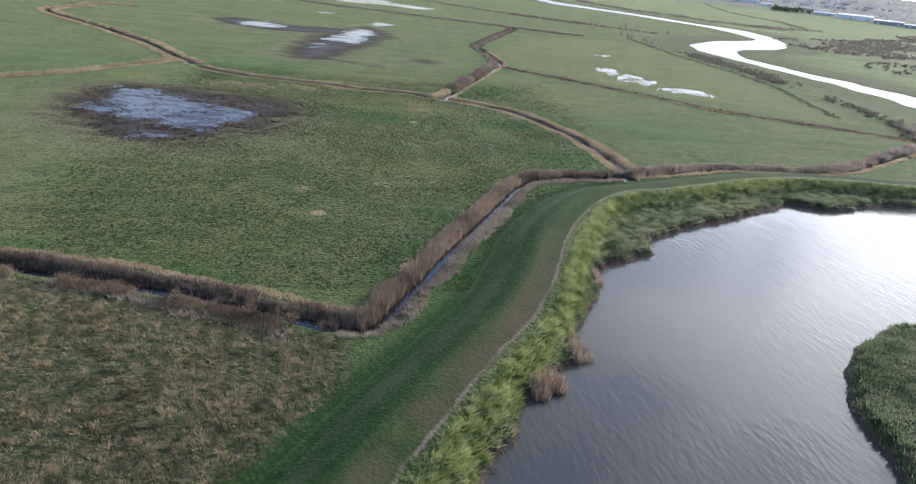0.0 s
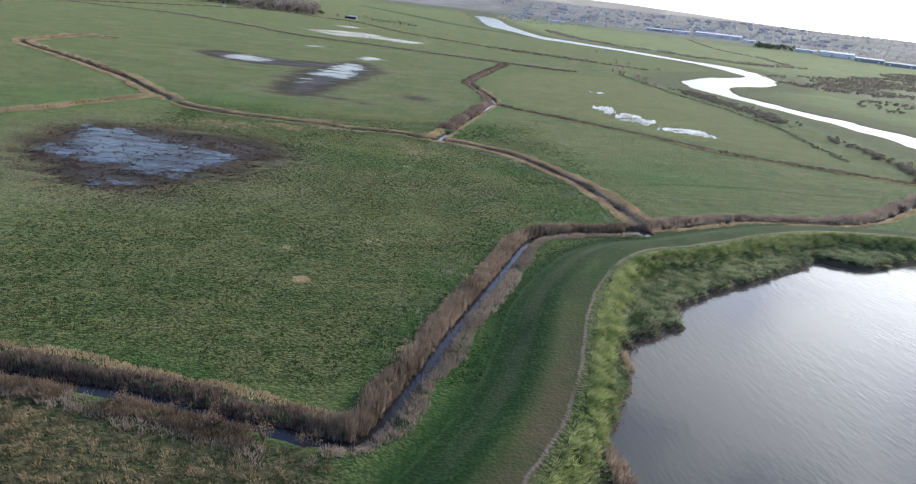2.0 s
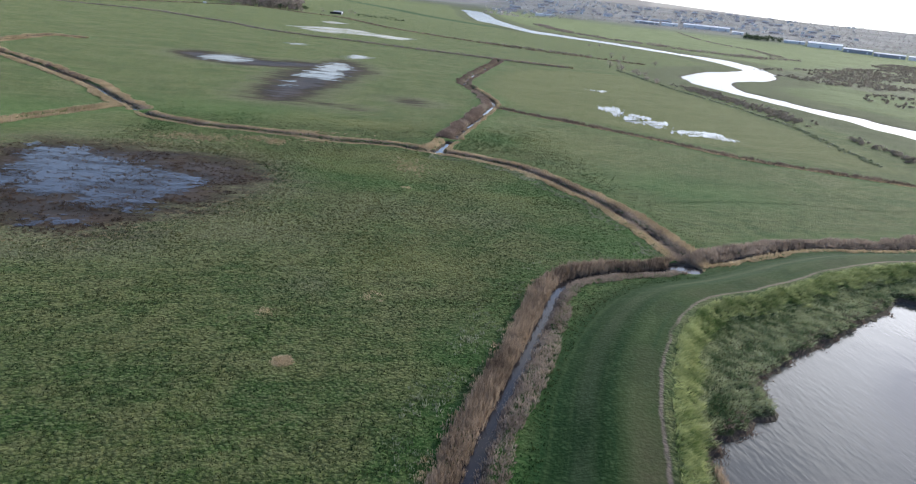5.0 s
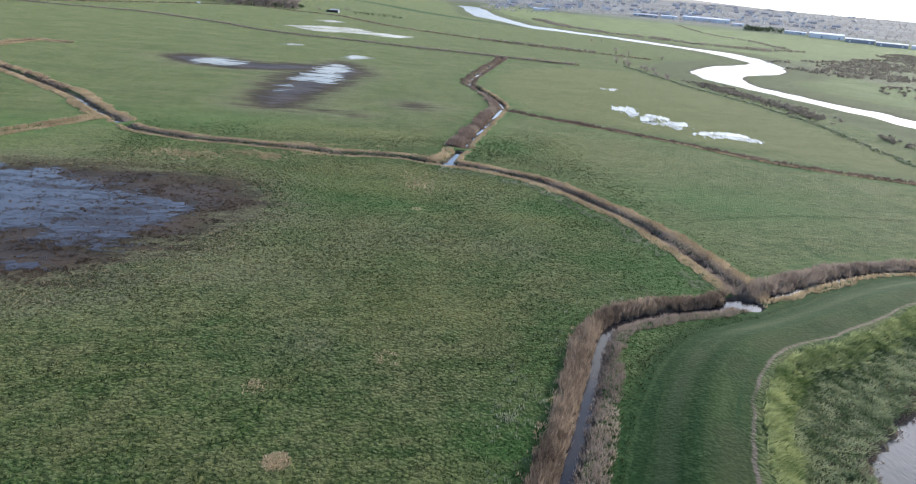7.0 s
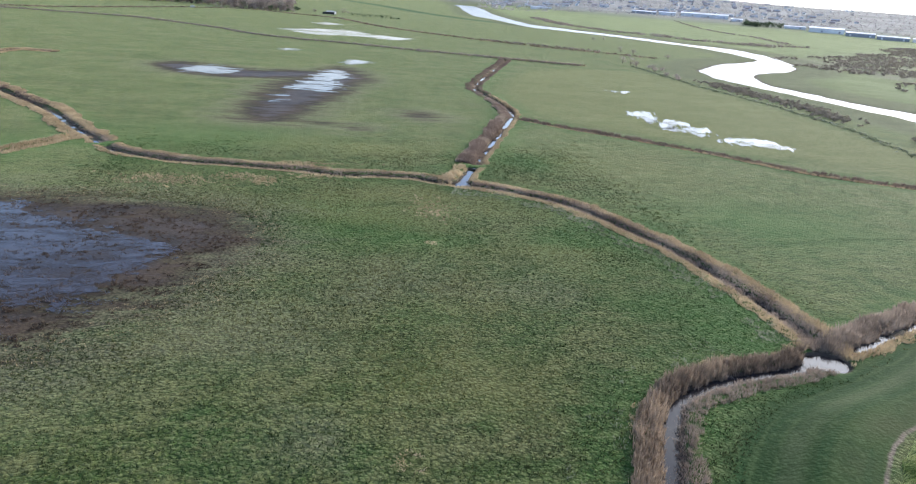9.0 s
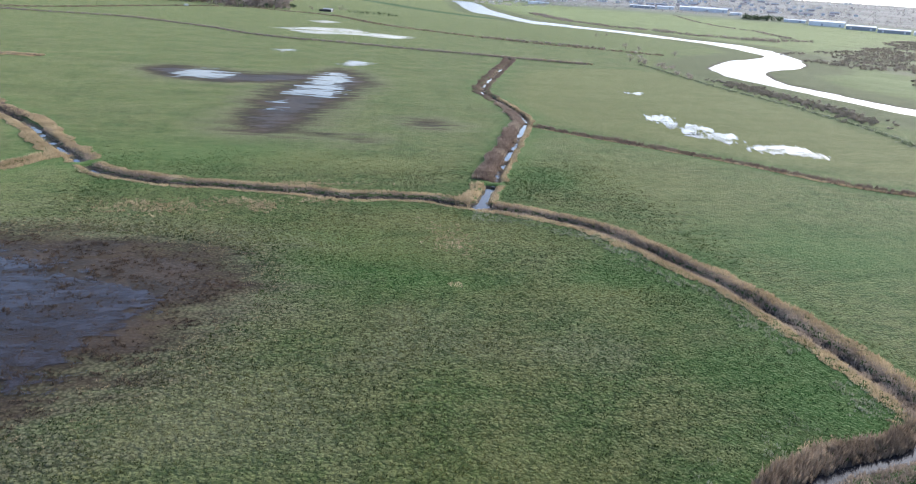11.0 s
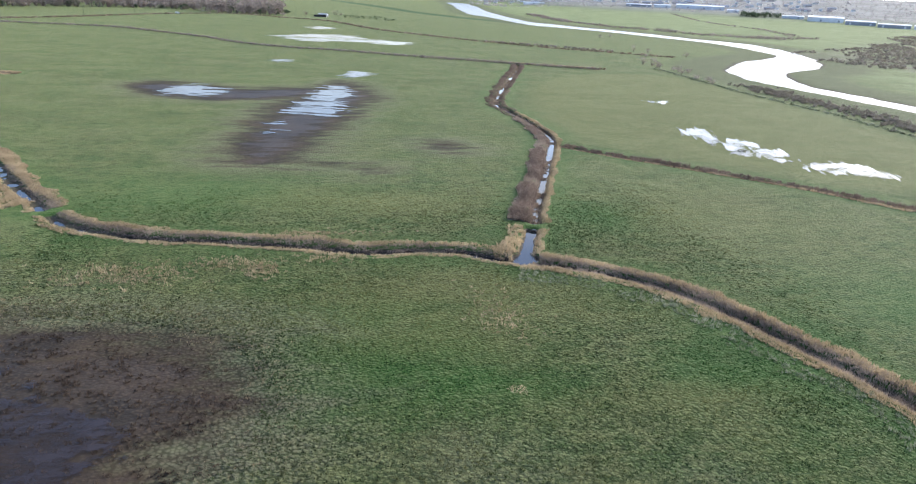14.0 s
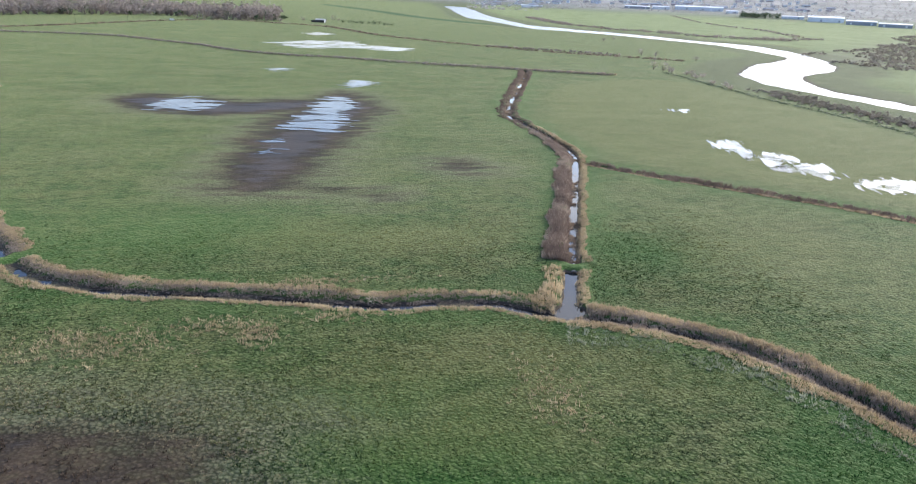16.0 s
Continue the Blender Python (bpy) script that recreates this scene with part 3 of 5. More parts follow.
def patches(x, y, spots):
    """Soft patches of one kind of grass, from 0 to 1."""
    wx, wy = x + 9 * (wave(x, y, 8) - 0.5), y + 7 * (wave(x + 90, y, 8) - 0.5)
    f = np.zeros(np.shape(x))
    for cx, cy, rx, ry in spots:
        f = np.maximum(f, np.exp(-((wx - cx) / rx) ** 2 - ((wy - cy) / ry) ** 2))
    return f


def thorn_belt(x, y):
    """The belt of thorn scrub beyond the river, from 0 to 1."""
    d = np.abs((y - 540) - (x - 430) * 0.82)
    return (1 - ease(d, 40, 150)) * ease(x, 395, 430) * (1 - ease(x, 1100, 1300))


def lay(x, y):
    """The lie of the land: height, and the distances that its looks depend on."""
    x, y = np.asarray(x, float), np.asarray(y, float)
    h = 0.10 * (wave(x, y, 31) - 0.5) + 0.06 * (wave(x, y, 7) - 0.5)
    pf, ps = line_far(x, y, PATH_LINE, 40)
    side = pf * ps
    left = 2.3 * (1 - ease(-side, 2.6, 10.0))
    right = 0.30 + 2.0 * (1 - ease(side, 0.5, 5.2))
    bank = np.where(side < 0, left, np.where(pf < 39, right, 0.1))
    h = h + np.maximum(bank, 0)
    sea = inside(x, y, CREEK_RING) + 1.6 * (wave(x, y, 3.1) - 0.5) + 0.9 * (wave(x + 40, y, 1.1) - 0.5)
    isle = inside(x, y, ISLAND_RING) + 1.0 * (wave(x, y, 2.3) - 0.5)
    sea = np.where(isle > -6, np.minimum(sea, -isle), sea)
    shore = np.where(sea > 0, -0.62 - 0.25 * np.minimum(sea, 5), np.minimum(-0.62 - 0.95 * sea, 9.0))
    h = np.where(isle > 0, 0.5 + 0.25 * wave(x, y, 2.0), h)
    h = np.minimum(h, shore)
    river = inside(x, y, RIVER_RING)
    flow = river + 5 * (wave(x, y, 17) - 0.5) + 3 * (wave(x, y, 6) - 0.5)
    h = np.where(river > -39, np.minimum(h, -0.45 - 0.11 * flow), h)
    ditch = np.full(x.shape, 40.0)
    silt = np.zeros(x.shape)
    for key, line in LINES.items():
        d = line_far(x, y, line, 40)[0] - WATER_HALF[key]
        silt = np.where(d < ditch, SILT[key], silt)
        ditch = np.minimum(ditch, d)
    for cx, cy, rad in MEETINGS:
        d = np.hypot(x - cx, (y - cy) * 1.15) - rad
        silt = np.where(d < 0.6, 0.0, silt)
        ditch = np.minimum(ditch, d)
    cut = -0.95 + 0.95 * ease(ditch + 0.5 * (wave(x, y, 1.7) - 0.5), 0.0, 1.9)
    cut = np.maximum(cut, -0.95 + silt * ease(0.6 * wave(x, y, 2.6) + 0.4 * wave(x, y, 1.1), 0.38, 0.6))
    h = np.where(ditch < 2.4, np.minimum(h, cut + np.maximum(h, 0) * ease(ditch, 0.4, 2.2)), h)
    for a in CROSSINGS:
        c = line_far(x, y, np.array(a, float), 40)[0]
        h = np.where(c < 4, np.maximum(h, 0.06 - 1.3 * ease(c, 1.2, 2.2)), h)
    mud = np.full(x.shape, -40.0)
    for key, ring in MUD_RINGS.items():
        mud = np.maximum(mud, inside(x, y, ring) - MUD_THIN.get(key, 0.0))
    h = np.where(mud > -12, h - (0.10 + h * 0.8) * ease(mud, -4, 2), h)
    for ring in FLOOD_RINGS.values():
        pool = inside(x, y, ring)
        h = np.where(pool > -12, h - (0.10 + h * 0.9) * ease(pool, -8, -2), h)
    r = np.hypot(x, y)
    h = h + 110 * ease(r, 1800 + 900 * (1 - ease(np.degrees(np.arctan2(x, y)), 13, 23)), 4600)
    return h, side, ditch, mud, sea, isle, river


def mesh_from(name, verts, faces, width, mat, attrs=None, smooth=False):
    """A mesh object from arrays; faces all have the same number of corners."""
    me = bpy.data.meshes.new(name)
    verts, faces = np.asarray(verts, np.float32), np.asarray(faces, np.int32).reshape(-1, width)
    me.vertices.add(len(verts))
    me.vertices.foreach_set("co", verts.ravel())
    me.loops.add(faces.size)
    me.loops.foreach_set("vertex_index", faces.ravel())
    me.polygons.add(len(faces))
    me.polygons.foreach_set("loop_start", np.arange(0, faces.size, width, dtype=np.int32))
    me.polygons.foreach_set("use_smooth", np.full(len(faces), smooth))
    for key, v in (attrs or {}).items():
        me.attributes.new(key, "FLOAT", "POINT").data.foreach_set("value", np.asarray(v, np.float32))
    me.update(calc_edges=True)
    me.materials.append(mat)
    return new(name, me)


def spread(inner, lo, hi, grow=1.16):
    """Grid lines: inner stretches with their steps, then steps that widen out to lo and hi."""
    out = []
    for a, b, s in inner:
        out += list(np.arange(a, b, s))
    up, s = [inner[-1][1]], inner[-1][2]
    while up[-1] < hi:
        s *= grow
        up.append(min(up[-1] + s, hi))
    down, s = [inner[0][0]], inner[0][2]
    while down[-1] > lo:
        s *= grow
        down.append(max(down[-1] - s, lo))
    return np.array(down[:0:-1] + out + up)


def build_ground():
    xs = spread([(-140, -62, 1.6), (-62, -16, 0.8), (-16, 72, 0.42), (72, 140, 0.9), (140, 200, 1.6), (200, 300, 4.0), (300, 480, 8.0)], -4600, 4600, 1.14)
    ys = spread([(18, 120, 0.42), (120, 200, 0.7), (200, 300, 1.2), (300, 480, 2.4), (480, 700, 5.0), (700, 1100, 12.0)], -3000, 4600, 1.10)
    gx, gy = np.meshgrid(xs, ys)
    x, y = gx.ravel(), gy.ravel()
    h, side, ditch, mud, sea, isle, river = lay(x, y)
    rough = np.maximum(ease(inside(x, y, ROUGH_FIELD), -1.5, 1.5), 0)
    salt = np.where((side > 4) & (side < 39) & (sea > -20), ease(side, 4, 7), 0)
    rough = np.maximum(rough, np.maximum(salt, ease(isle, -1, 1)))
    rn = np.array(RIVER_NORTH, float)
    rn = rn[np.argsort(rn[:, 1])]
    beyond = ease(x - np.interp(y, rn[:, 1], rn[:, 0]), 20, 90)
    n, m = len(ys), len(xs)
    i = np.arange((n - 1) * (m - 1))
    a = (i // (m - 1)) * m + i % (m - 1)
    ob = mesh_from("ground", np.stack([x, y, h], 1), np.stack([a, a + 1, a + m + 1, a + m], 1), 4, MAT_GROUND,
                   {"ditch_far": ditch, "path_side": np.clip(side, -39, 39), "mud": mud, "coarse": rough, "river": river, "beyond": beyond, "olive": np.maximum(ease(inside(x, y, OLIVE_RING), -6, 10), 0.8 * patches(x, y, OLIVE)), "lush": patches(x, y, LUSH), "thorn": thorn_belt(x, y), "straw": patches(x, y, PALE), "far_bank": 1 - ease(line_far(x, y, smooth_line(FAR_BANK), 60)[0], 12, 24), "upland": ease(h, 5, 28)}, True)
    tagged(ob, "flat green grazing marsh cut by ditches, with a grassy flood bank", "ground", kind="structure")


def clip_sheet(name, ring, z, step, field, mat, label, category):
    """A flat water sheet over the part of the outline's box where field(x, y) is above 0."""
    lo, hi = ring.min(0) - 4, ring.max(0) + 4
    xs, ys = np.arange(lo[0], hi[0] + step[0], step[0]), np.arange(lo[1], hi[1] + step[1], step[1])
    gx, gy = np.meshgrid(xs, ys)
    f = field(gx.ravel(), gy.ravel())
    p = np.stack([gx.ravel(), gy.ravel()], 1)
    m = len(xs)
    verts, faces, made, depth = [], [], {}, []

    def whole(i):
        if i not in made:
            made[i] = len(verts)
            verts.append((p[i][0], p[i][1], z))
            depth.append(f[i])
        return made[i]

    def cut(i, j):
        k = (min(i, j), max(i, j))
        if k not in made:
            s = f[i] / (f[i] - f[j])
            q = p[i] + s * (p[j] - p[i])
            made[k] = len(verts)
            verts.append((q[0], q[1], z))
            depth.append(0.0)
        return made[k]

    for r in range(len(ys) - 1):
        for c in range(m - 1):
            a = r * m + c
            for tri in ((a, a + 1, a + m + 1), (a, a + m + 1, a + m)):
                on = [f[k] > 0 for k in tri]
                if not any(on):
                    continue
                poly = []
                for k in range(3):
                    i, j = tri[k], tri[(k + 1) % 3]
                    if on[k]:
                        poly.append(whole(i))
                    if on[k] != on[(k + 1) % 3]:
                        poly.append(cut(i, j))
                for k in range(1, len(poly) - 1):
                    faces.append((poly[0], poly[k], poly[k + 1]))
    if faces:
        ob = mesh_from(name, verts, faces, 3, mat, {"depth": np.array(depth)})
        tagged(ob, label, category, kind="structure")


def build_waters():
    creek = mesh_from("water_creek", [(-60, -120, -0.62), (420, -120, -0.62), (420, 190, -0.62), (60, 108, -0.62), (-60, 40, -0.62)], [(0, 1, 2, 3, 4)], 5, MAT_CREEK)
    tagged(creek, "wide grey tidal creek reflecting a pale cloudy sky", "creek", kind="structure")
    river = mesh_from("water_river", [(205, 196, -0.45), (700, 196, -0.45), (900, 2950, -0.45), (120, 2950, -0.45), (205, 1100, -0.45)], [(0, 1, 2, 3, 4)], 5, MAT_RIVER)
    tagged(river, "winding tidal river shining white under the sky", "river", kind="structure")
    for key, line in LINES.items():
        d = np.gradient(line, axis=0)
        d /= np.hypot(d[:, 0], d[:, 1])[:, None]
        nrm = np.stack([-d[:, 1], d[:, 0]], 1) * (WATER_HALF[key] + 1.3)
        z = np.full(len(line), -0.55 + 0.006 * list(LINES).index(key))
        v = np.vstack([np.c_[line + nrm, z], np.c_[line - nrm, z]])
        i, q = np.arange(len(line) - 1), len(line)
        ob = mesh_from("water_ditch_" + key, v, np.stack([i, i + q, i + q + 1, i + 1], 1), 4, MAT_DITCH)
        tagged(ob, "still dark ditch water between reedy banks", "ditch", kind="structure")
    for cx, cy, rad in MEETINGS:
        a = np.arange(20) * math.pi / 10
        ob = mesh_from("water_ditch_pool", np.stack([cx + (rad + 1.5) * np.cos(a), cy + (rad + 1.3) * np.sin(a), np.full(20, -0.5)], 1), [np.arange(20)], 20, MAT_DITCH)
        tagged(ob, "open still water where ditches meet", "ditch", kind="structure")
    for key, ring in FLOOD_RINGS.items():
        turn = radians(-69 if key.startswith("east") else 13)
        near = ring[:, 1].max() < 200
        big = 2.2 if ring[:, 1].max() > 500 else 1.0
        def field(x, y, ring=ring, near=near, turn=turn, big=big, key=key):
            u, v = x * math.cos(turn) - y * math.sin(turn), x * math.sin(turn) + y * math.cos(turn)
            if near:
                return np.minimum(inside(x, y, ring), 6) * 0.8 + 4.0 * (wave(u, v * 1.2, 5) - 0.5) + 3.4 * (wave(u, v * 1.6, 1.3) - 0.58) + 2.2 * (wave(u, v * 1.7, 0.6) - 0.5) + 0.3
            if key.startswith("east"):
                return np.minimum(inside(x, y, ring), 4) + 3.4 * (wave(u / 9, v / 1.4, 1) - 0.5) + 4.6 * (wave(u / 6, v / 0.6, 1) - 0.5) - (0.1 if key == "east_ragged" else 0.5)
            return np.minimum(inside(x, y, ring), 5 * big) + big * (8 * (wave(u / 12 / big, v / 1.5 / big, 1) - 0.5) + 8 * (wave(u / 4 / big, v / 0.7 / big, 1) - 0.5)) - (3.2 if key.startswith("far") else 1.9) * big
        step = (0.38, 0.26) if near else (0.22, 0.3) if key.startswith("east") else (0.9, 0.5)
        if ring[:, 1].max() > 500:
            step = (2.4, 1.6)
        clip_sheet("water_flood_" + key, ring, -0.03 if near else -0.02, step, field, MAT_FLOOD_NEAR if near else MAT_FLOOD_RAGGED if key.startswith("east") else MAT_FLOOD, "shallow flood pool with ragged grassy edges", "pool")


def blades(name, base, height, width, lean, tint, mat, label, category, fan=6, spread_r=0.25, seed=1, thin=False, comb=(0.0, 0.0), looks=None):
    """Many tufts of thin blades, as one piece of stuff. base: n x 3; the rest a number for each tuft."""
    r = np.random.RandomState(seed)
    n = len(base)
    b = np.repeat(base, fan, 0)
    hh = np.repeat(height, fan) * r.uniform(0.55, 1.1, n * fan)
    ww = np.repeat(width, fan) * r.uniform(0.6, 1.3, n * fan)
    ang, off = r.uniform(0, 2 * np.pi, n * fan), r.uniform(0, 1, n * fan) ** 0.5 * spread_r
    b = b + np.stack([np.cos(ang) * off, np.sin(ang) * off, np.full(n * fan, -0.05)], 1)
    out = np.repeat(lean, fan) * r.uniform(0.2, 1.0, n * fan) * hh
    comb = np.broadcast_to(np.asarray(comb, float), (n, 2)).repeat(fan, 0).T
    oa = ang + r.uniform(-0.9, 0.9, n * fan)
    tip = b + np.stack([np.cos(oa) * out + comb[0] * hh, np.sin(oa) * out + comb[1] * hh, hh], 1)
    wa = r.uniform(0, np.pi, n * fan)
    w = np.stack([np.cos(wa), np.sin(wa), 0 * wa], 1) * ww[:, None] * 0.5
    tt = np.clip(np.repeat(tint, fan) + r.uniform(-0.2, 0.2, n * fan), 0, 1)
    if thin:
        v, f = np.stack([b - w, b + w, tip], 1).reshape(-1, 3), np.arange(n * fan * 3).reshape(-1, 3)
        return tagged(mesh_from(name, v, f, 3, mat, {"tint": np.repeat(tt, 3)} | {k: np.repeat(q, fan * 3) for k, q in (looks or {}).items()}), label, category, kind="stuff")
    mid = b + (tip - b) * [0.35, 0.35, 0.6]
    v = np.stack([b - w, b + w, mid + w * 0.9, tip, mid - w * 0.9], 1).reshape(-1, 3)
    k = np.arange(n * fan) * 5
    f = np.concatenate([np.stack([k, k + 1, k + 2], 1), np.stack([k, k + 2, k + 4], 1), np.stack([k + 4, k + 2, k + 3], 1)])
    ob = mesh_from(name, v, f, 3, mat, {"tint": np.repeat(tt, 5)})
    tagged(ob, label, category, kind="stuff")
    return ob


def along(line, a, b, lo, hi, density, r):
    """Random places beside a line, from metre a to metre b, lo to hi metres to its right (negative: left)."""
    d = np.r_[0, np.cumsum(np.hypot(*np.diff(line, axis=0).T))]
    b = min(b, d[-1])
    n = int(max(b - a, 0) * abs(hi - lo) * density)
    s, o = r.uniform(a, b, n), r.uniform(lo, hi, n)
    o = o * (0.78 + 0.5 * wave(s, np.full(n, lo * 7.7), 3.5))
    x, y = np.interp(s, d, line[:, 0]), np.interp(s, d, line[:, 1])
    g = np.gradient(line, axis=0)
    gx, gy = np.interp(s, d, g[:, 0]), np.interp(s, d, g[:, 1])
    l = np.hypot(gx, gy)
    return x + o * gy / l, y - o * gx / l


build_ground()
build_waters()


def seat(x, y):
    return np.stack([x, y, lay(x, y)[0]], 1)


def tufts(name, x, y, height, width, lean, mat, label, category, fan, r_tuft=0.3, seed=1, thin=False, comb=(0.0, 0.0), base_tint=0.2, h=None, patch=3.3, vary=0.6):
    """Tufts at the given places on the ground, with heights and tints that drift from place to place."""
    r = np.random.RandomState(seed)
    n = len(x)
    base = seat(x, y) if h is None else np.stack([x, y, h], 1)
    blades(name, base, height * r.uniform(0.6, 1.15, n) * (0.7 + 0.6 * wave(x, y, 7)), np.full(n, width), np.full(n, lean),
           np.clip(base_tint + vary * wave(x, y, patch) + r.uniform(-0.2, 0.2, n), 0, 1), mat, label, category, fan, r_tuft, seed, thin, comb)


def fringe(key, lo, hi, density, height, mat, name, label, width=0.07, fan=8, seed=1, a=0, b=9999, lean=0.35, keep=0.0, category="reeds", low=-0.75):
    """Growth along a ditch, lo to hi metres to the right of its middle."""
    r = np.random.RandomState(seed)
    x, y = along(LINES[key], a, b, lo, hi, density, r)
    ok = wave(x, y, 6) > keep
    x, y = x[ok], y[ok]
    h = lay(x, y)[0]
    ok = h > low
    for c in CROSSINGS:
        ok &= line_far(x, y, np.array(c, float), 40)[0] > 1.5
    for cx, cy, rad in MEETINGS:
        ok &= np.hypot(x - cx, y - cy) > rad + 1.2
    thin = key != "south"
    tufts(name, x[ok], y[ok], height, width * (1.6 if thin else 1.0), lean, mat, label, category, int(fan * 1.4) if thin else fan, 0.3, seed, thin, h=h[ok])


def box_places(x0, x1, y0, y1, density, seed):
    r = np.random.RandomState(seed)
    n = int((x1 - x0) * (y1 - y0) * density)
    return r.uniform(x0, x1, n), r.uniform(y0, y1, n)


REED, STRAW = "dry brown reeds standing along the ditch", "pale dry grass fringe on the ditch edge"
BRAMBLE = "dark brown bramble scrub along the ditch"


def build_ditch_growth():
    # the ditch in front of the bank: dense reeds on the field side
    fringe("south", -2.5, -0.6, 15, 1.15, MAT_REED, "reed_bed", REED, width=0.05, fan=15, seed=11, a=124)
    fringe("south", -2.6, -0.6, 12, 0.62, MAT_SCRUB, "reed_bed", "low dark brown reed litter along the ditch", width=0.055, fan=13, seed=33, a=40, b=126)
    fringe("south", -2.6, -0.9, 1.2, 0.95, MAT_REED, "reed_bed", REED, width=0.05, fan=13, seed=34, a=60, b=126, keep=0.5)
    fringe("south", -3.7, -2.5, 15, 0.33, MAT_STRAW, "dry_grass", STRAW, seed=35, a=40, b=126, category="grass", fan=10)
    fringe("south", 0.5, 2.7, 12, 0.5, MAT_GREYREED, "reed_bed", "grey-brown broken reeds on the bank side of the ditch", width=0.045, fan=11, seed=12, a=127, lean=0.8)
    fringe("south", 0.4, 3.2, 11, 0.75, MAT_RUST, "bramble_thicket", "rusty brown brambles and dead stalks along the ditch", width=0.05, fan=12, seed=22, a=60, b=127, keep=0.46, lean=0.6)
    fringe("south", 2.0, 4.6, 6, 0.5, MAT_GREYREED, "dry_grass", "grey-brown dead grass beside the ditch", width=0.05, fan=10, seed=47, a=60, b=127, keep=0.35, lean=0.7)
    fringe("south", -3.4, -2.3, 5, 0.4, MAT_STRAW, "dry_grass", STRAW, seed=13, a=126, category="grass", keep=0.2)
    fringe("south", -7.0, -3.2, 1.6, 0.34, MAT_GREY, "dry_grass", "grey-green tufts beside the ditch", seed=48, a=122, category="grass", keep=0.3)
    fringe("south", -0.7, 0.8, 7, 0.3, MAT_GREYREED, "reed_bed", "broken reeds lying in the muddy ditch", width=0.05, fan=9, seed=49, a=127, low=-2, keep=0.42, lean=0.9)
    fringe("middle", -1.2, 2.7, 13, 0.5, MAT_GREYREED, "reed_bed", REED, seed=14)
    fringe("middle", 1.8, 3.6, 13, 0.6, MAT_STRAW, "dry_grass", STRAW, seed=15, category="grass")
    fringe("middle", -3.0, -0.9, 11, 0.42, MAT_STRAW, "dry_grass", STRAW, seed=23, category="grass")
    fringe("middle", -6.5, -2.8, 2.6, 0.36, MAT_GREY, "dry_grass", "grey-green tufts beside the ditch", seed=24, category="grass", keep=0.4)
    fringe("east", -3.2, -0.3, 14, 0.95, MAT_GREYREED, "reed_bed", REED, seed=16, b=170)
    fringe("east", 0.8, 2.6, 6, 0.5, MAT_STRAW, "dry_grass", STRAW, seed=25, b=170, category="grass")
    fringe("west", 0.6, 2.8, 10, 0.32, MAT_GREYREED, "ditch_litter", "dull brown reed litter on the ditch bank", seed=17, b=115, lean=0.7)
    fringe("west", 2.3, 3.8, 10, 0.42, MAT_STRAW, "dry_grass", STRAW, seed=26, category="grass")
    fringe("west", -2.6, -1.2, 9, 0.36, MAT_STRAW, "dry_grass", STRAW, seed=27, category="grass")
    fringe("west", -1.4, 2.6, 3, 0.8, MAT_SCRUB, "bramble_thicket", "dull brown reed litter in the ditch", seed=28, a=115, keep=0.6)
    fringe("north", -3.9, -0.8, 8, 0.9, MAT_SCRUB, "bramble_thicket", BRAMBLE, seed=18, a=18, b=112, lean=0.6, keep=0.28)
    fringe("north", -4.3, -0.9, 4, 0.8, MAT_GREYREED, "dry_grass", STRAW, seed=38, a=18, b=125, category="grass")
    fringe("north", -4.4, -1.2, 4, 0.9, MAT_STRAW, "dry_grass", STRAW, seed=31, b=17, category="grass")
    fringe("north", -3.6, -1.1, 4, 0.5, MAT_SCRUB, "bramble_thicket", BRAMBLE, seed=29, a=120, b=330, lean=0.6)
    fringe("north", 1.1, 3.0, 4, 0.45, MAT_SCRUB, "bramble_thicket", BRAMBLE, seed=39, a=140, b=330, lean=0.6)
    fringe("north", 0.9, 2.3, 9, 0.45, MAT_STRAW, "dry_grass", STRAW, seed=19, category="grass", b=140)
    fringe("north", -1.2, 1.2, 9.0, 0.38, MAT_REED, "reed_bed", "broken reeds standing in shallow ditch water", seed=30, a=18, b=320, low=-2, keep=0.3)
    fringe("cross", -1.8, 1.2, 5, 0.95, MAT_SCRUB, "bramble_thicket", BRAMBLE, seed=20, lean=0.6)
    fringe("cross", 0.8, 2.0, 4, 0.6, MAT_STRAW, "dry_grass", STRAW, seed=32, category="grass")
    fringe("west", 1.4, 4.2, 5, 0.5, MAT_STRAW, "dry_grass", STRAW, seed=36, a=88, category="grass", width=0.12)
    fringe("west", -4.0, -1.4, 5, 0.5, MAT_STRAW, "dry_grass", STRAW, seed=37, a=88, category="grass", width=0.12)
    fringe("far_west", -2.4, 2.4, 7, 0.65, MAT_STRAW, "dry_grass", "thick tan reeds filling the ditch", seed=21)


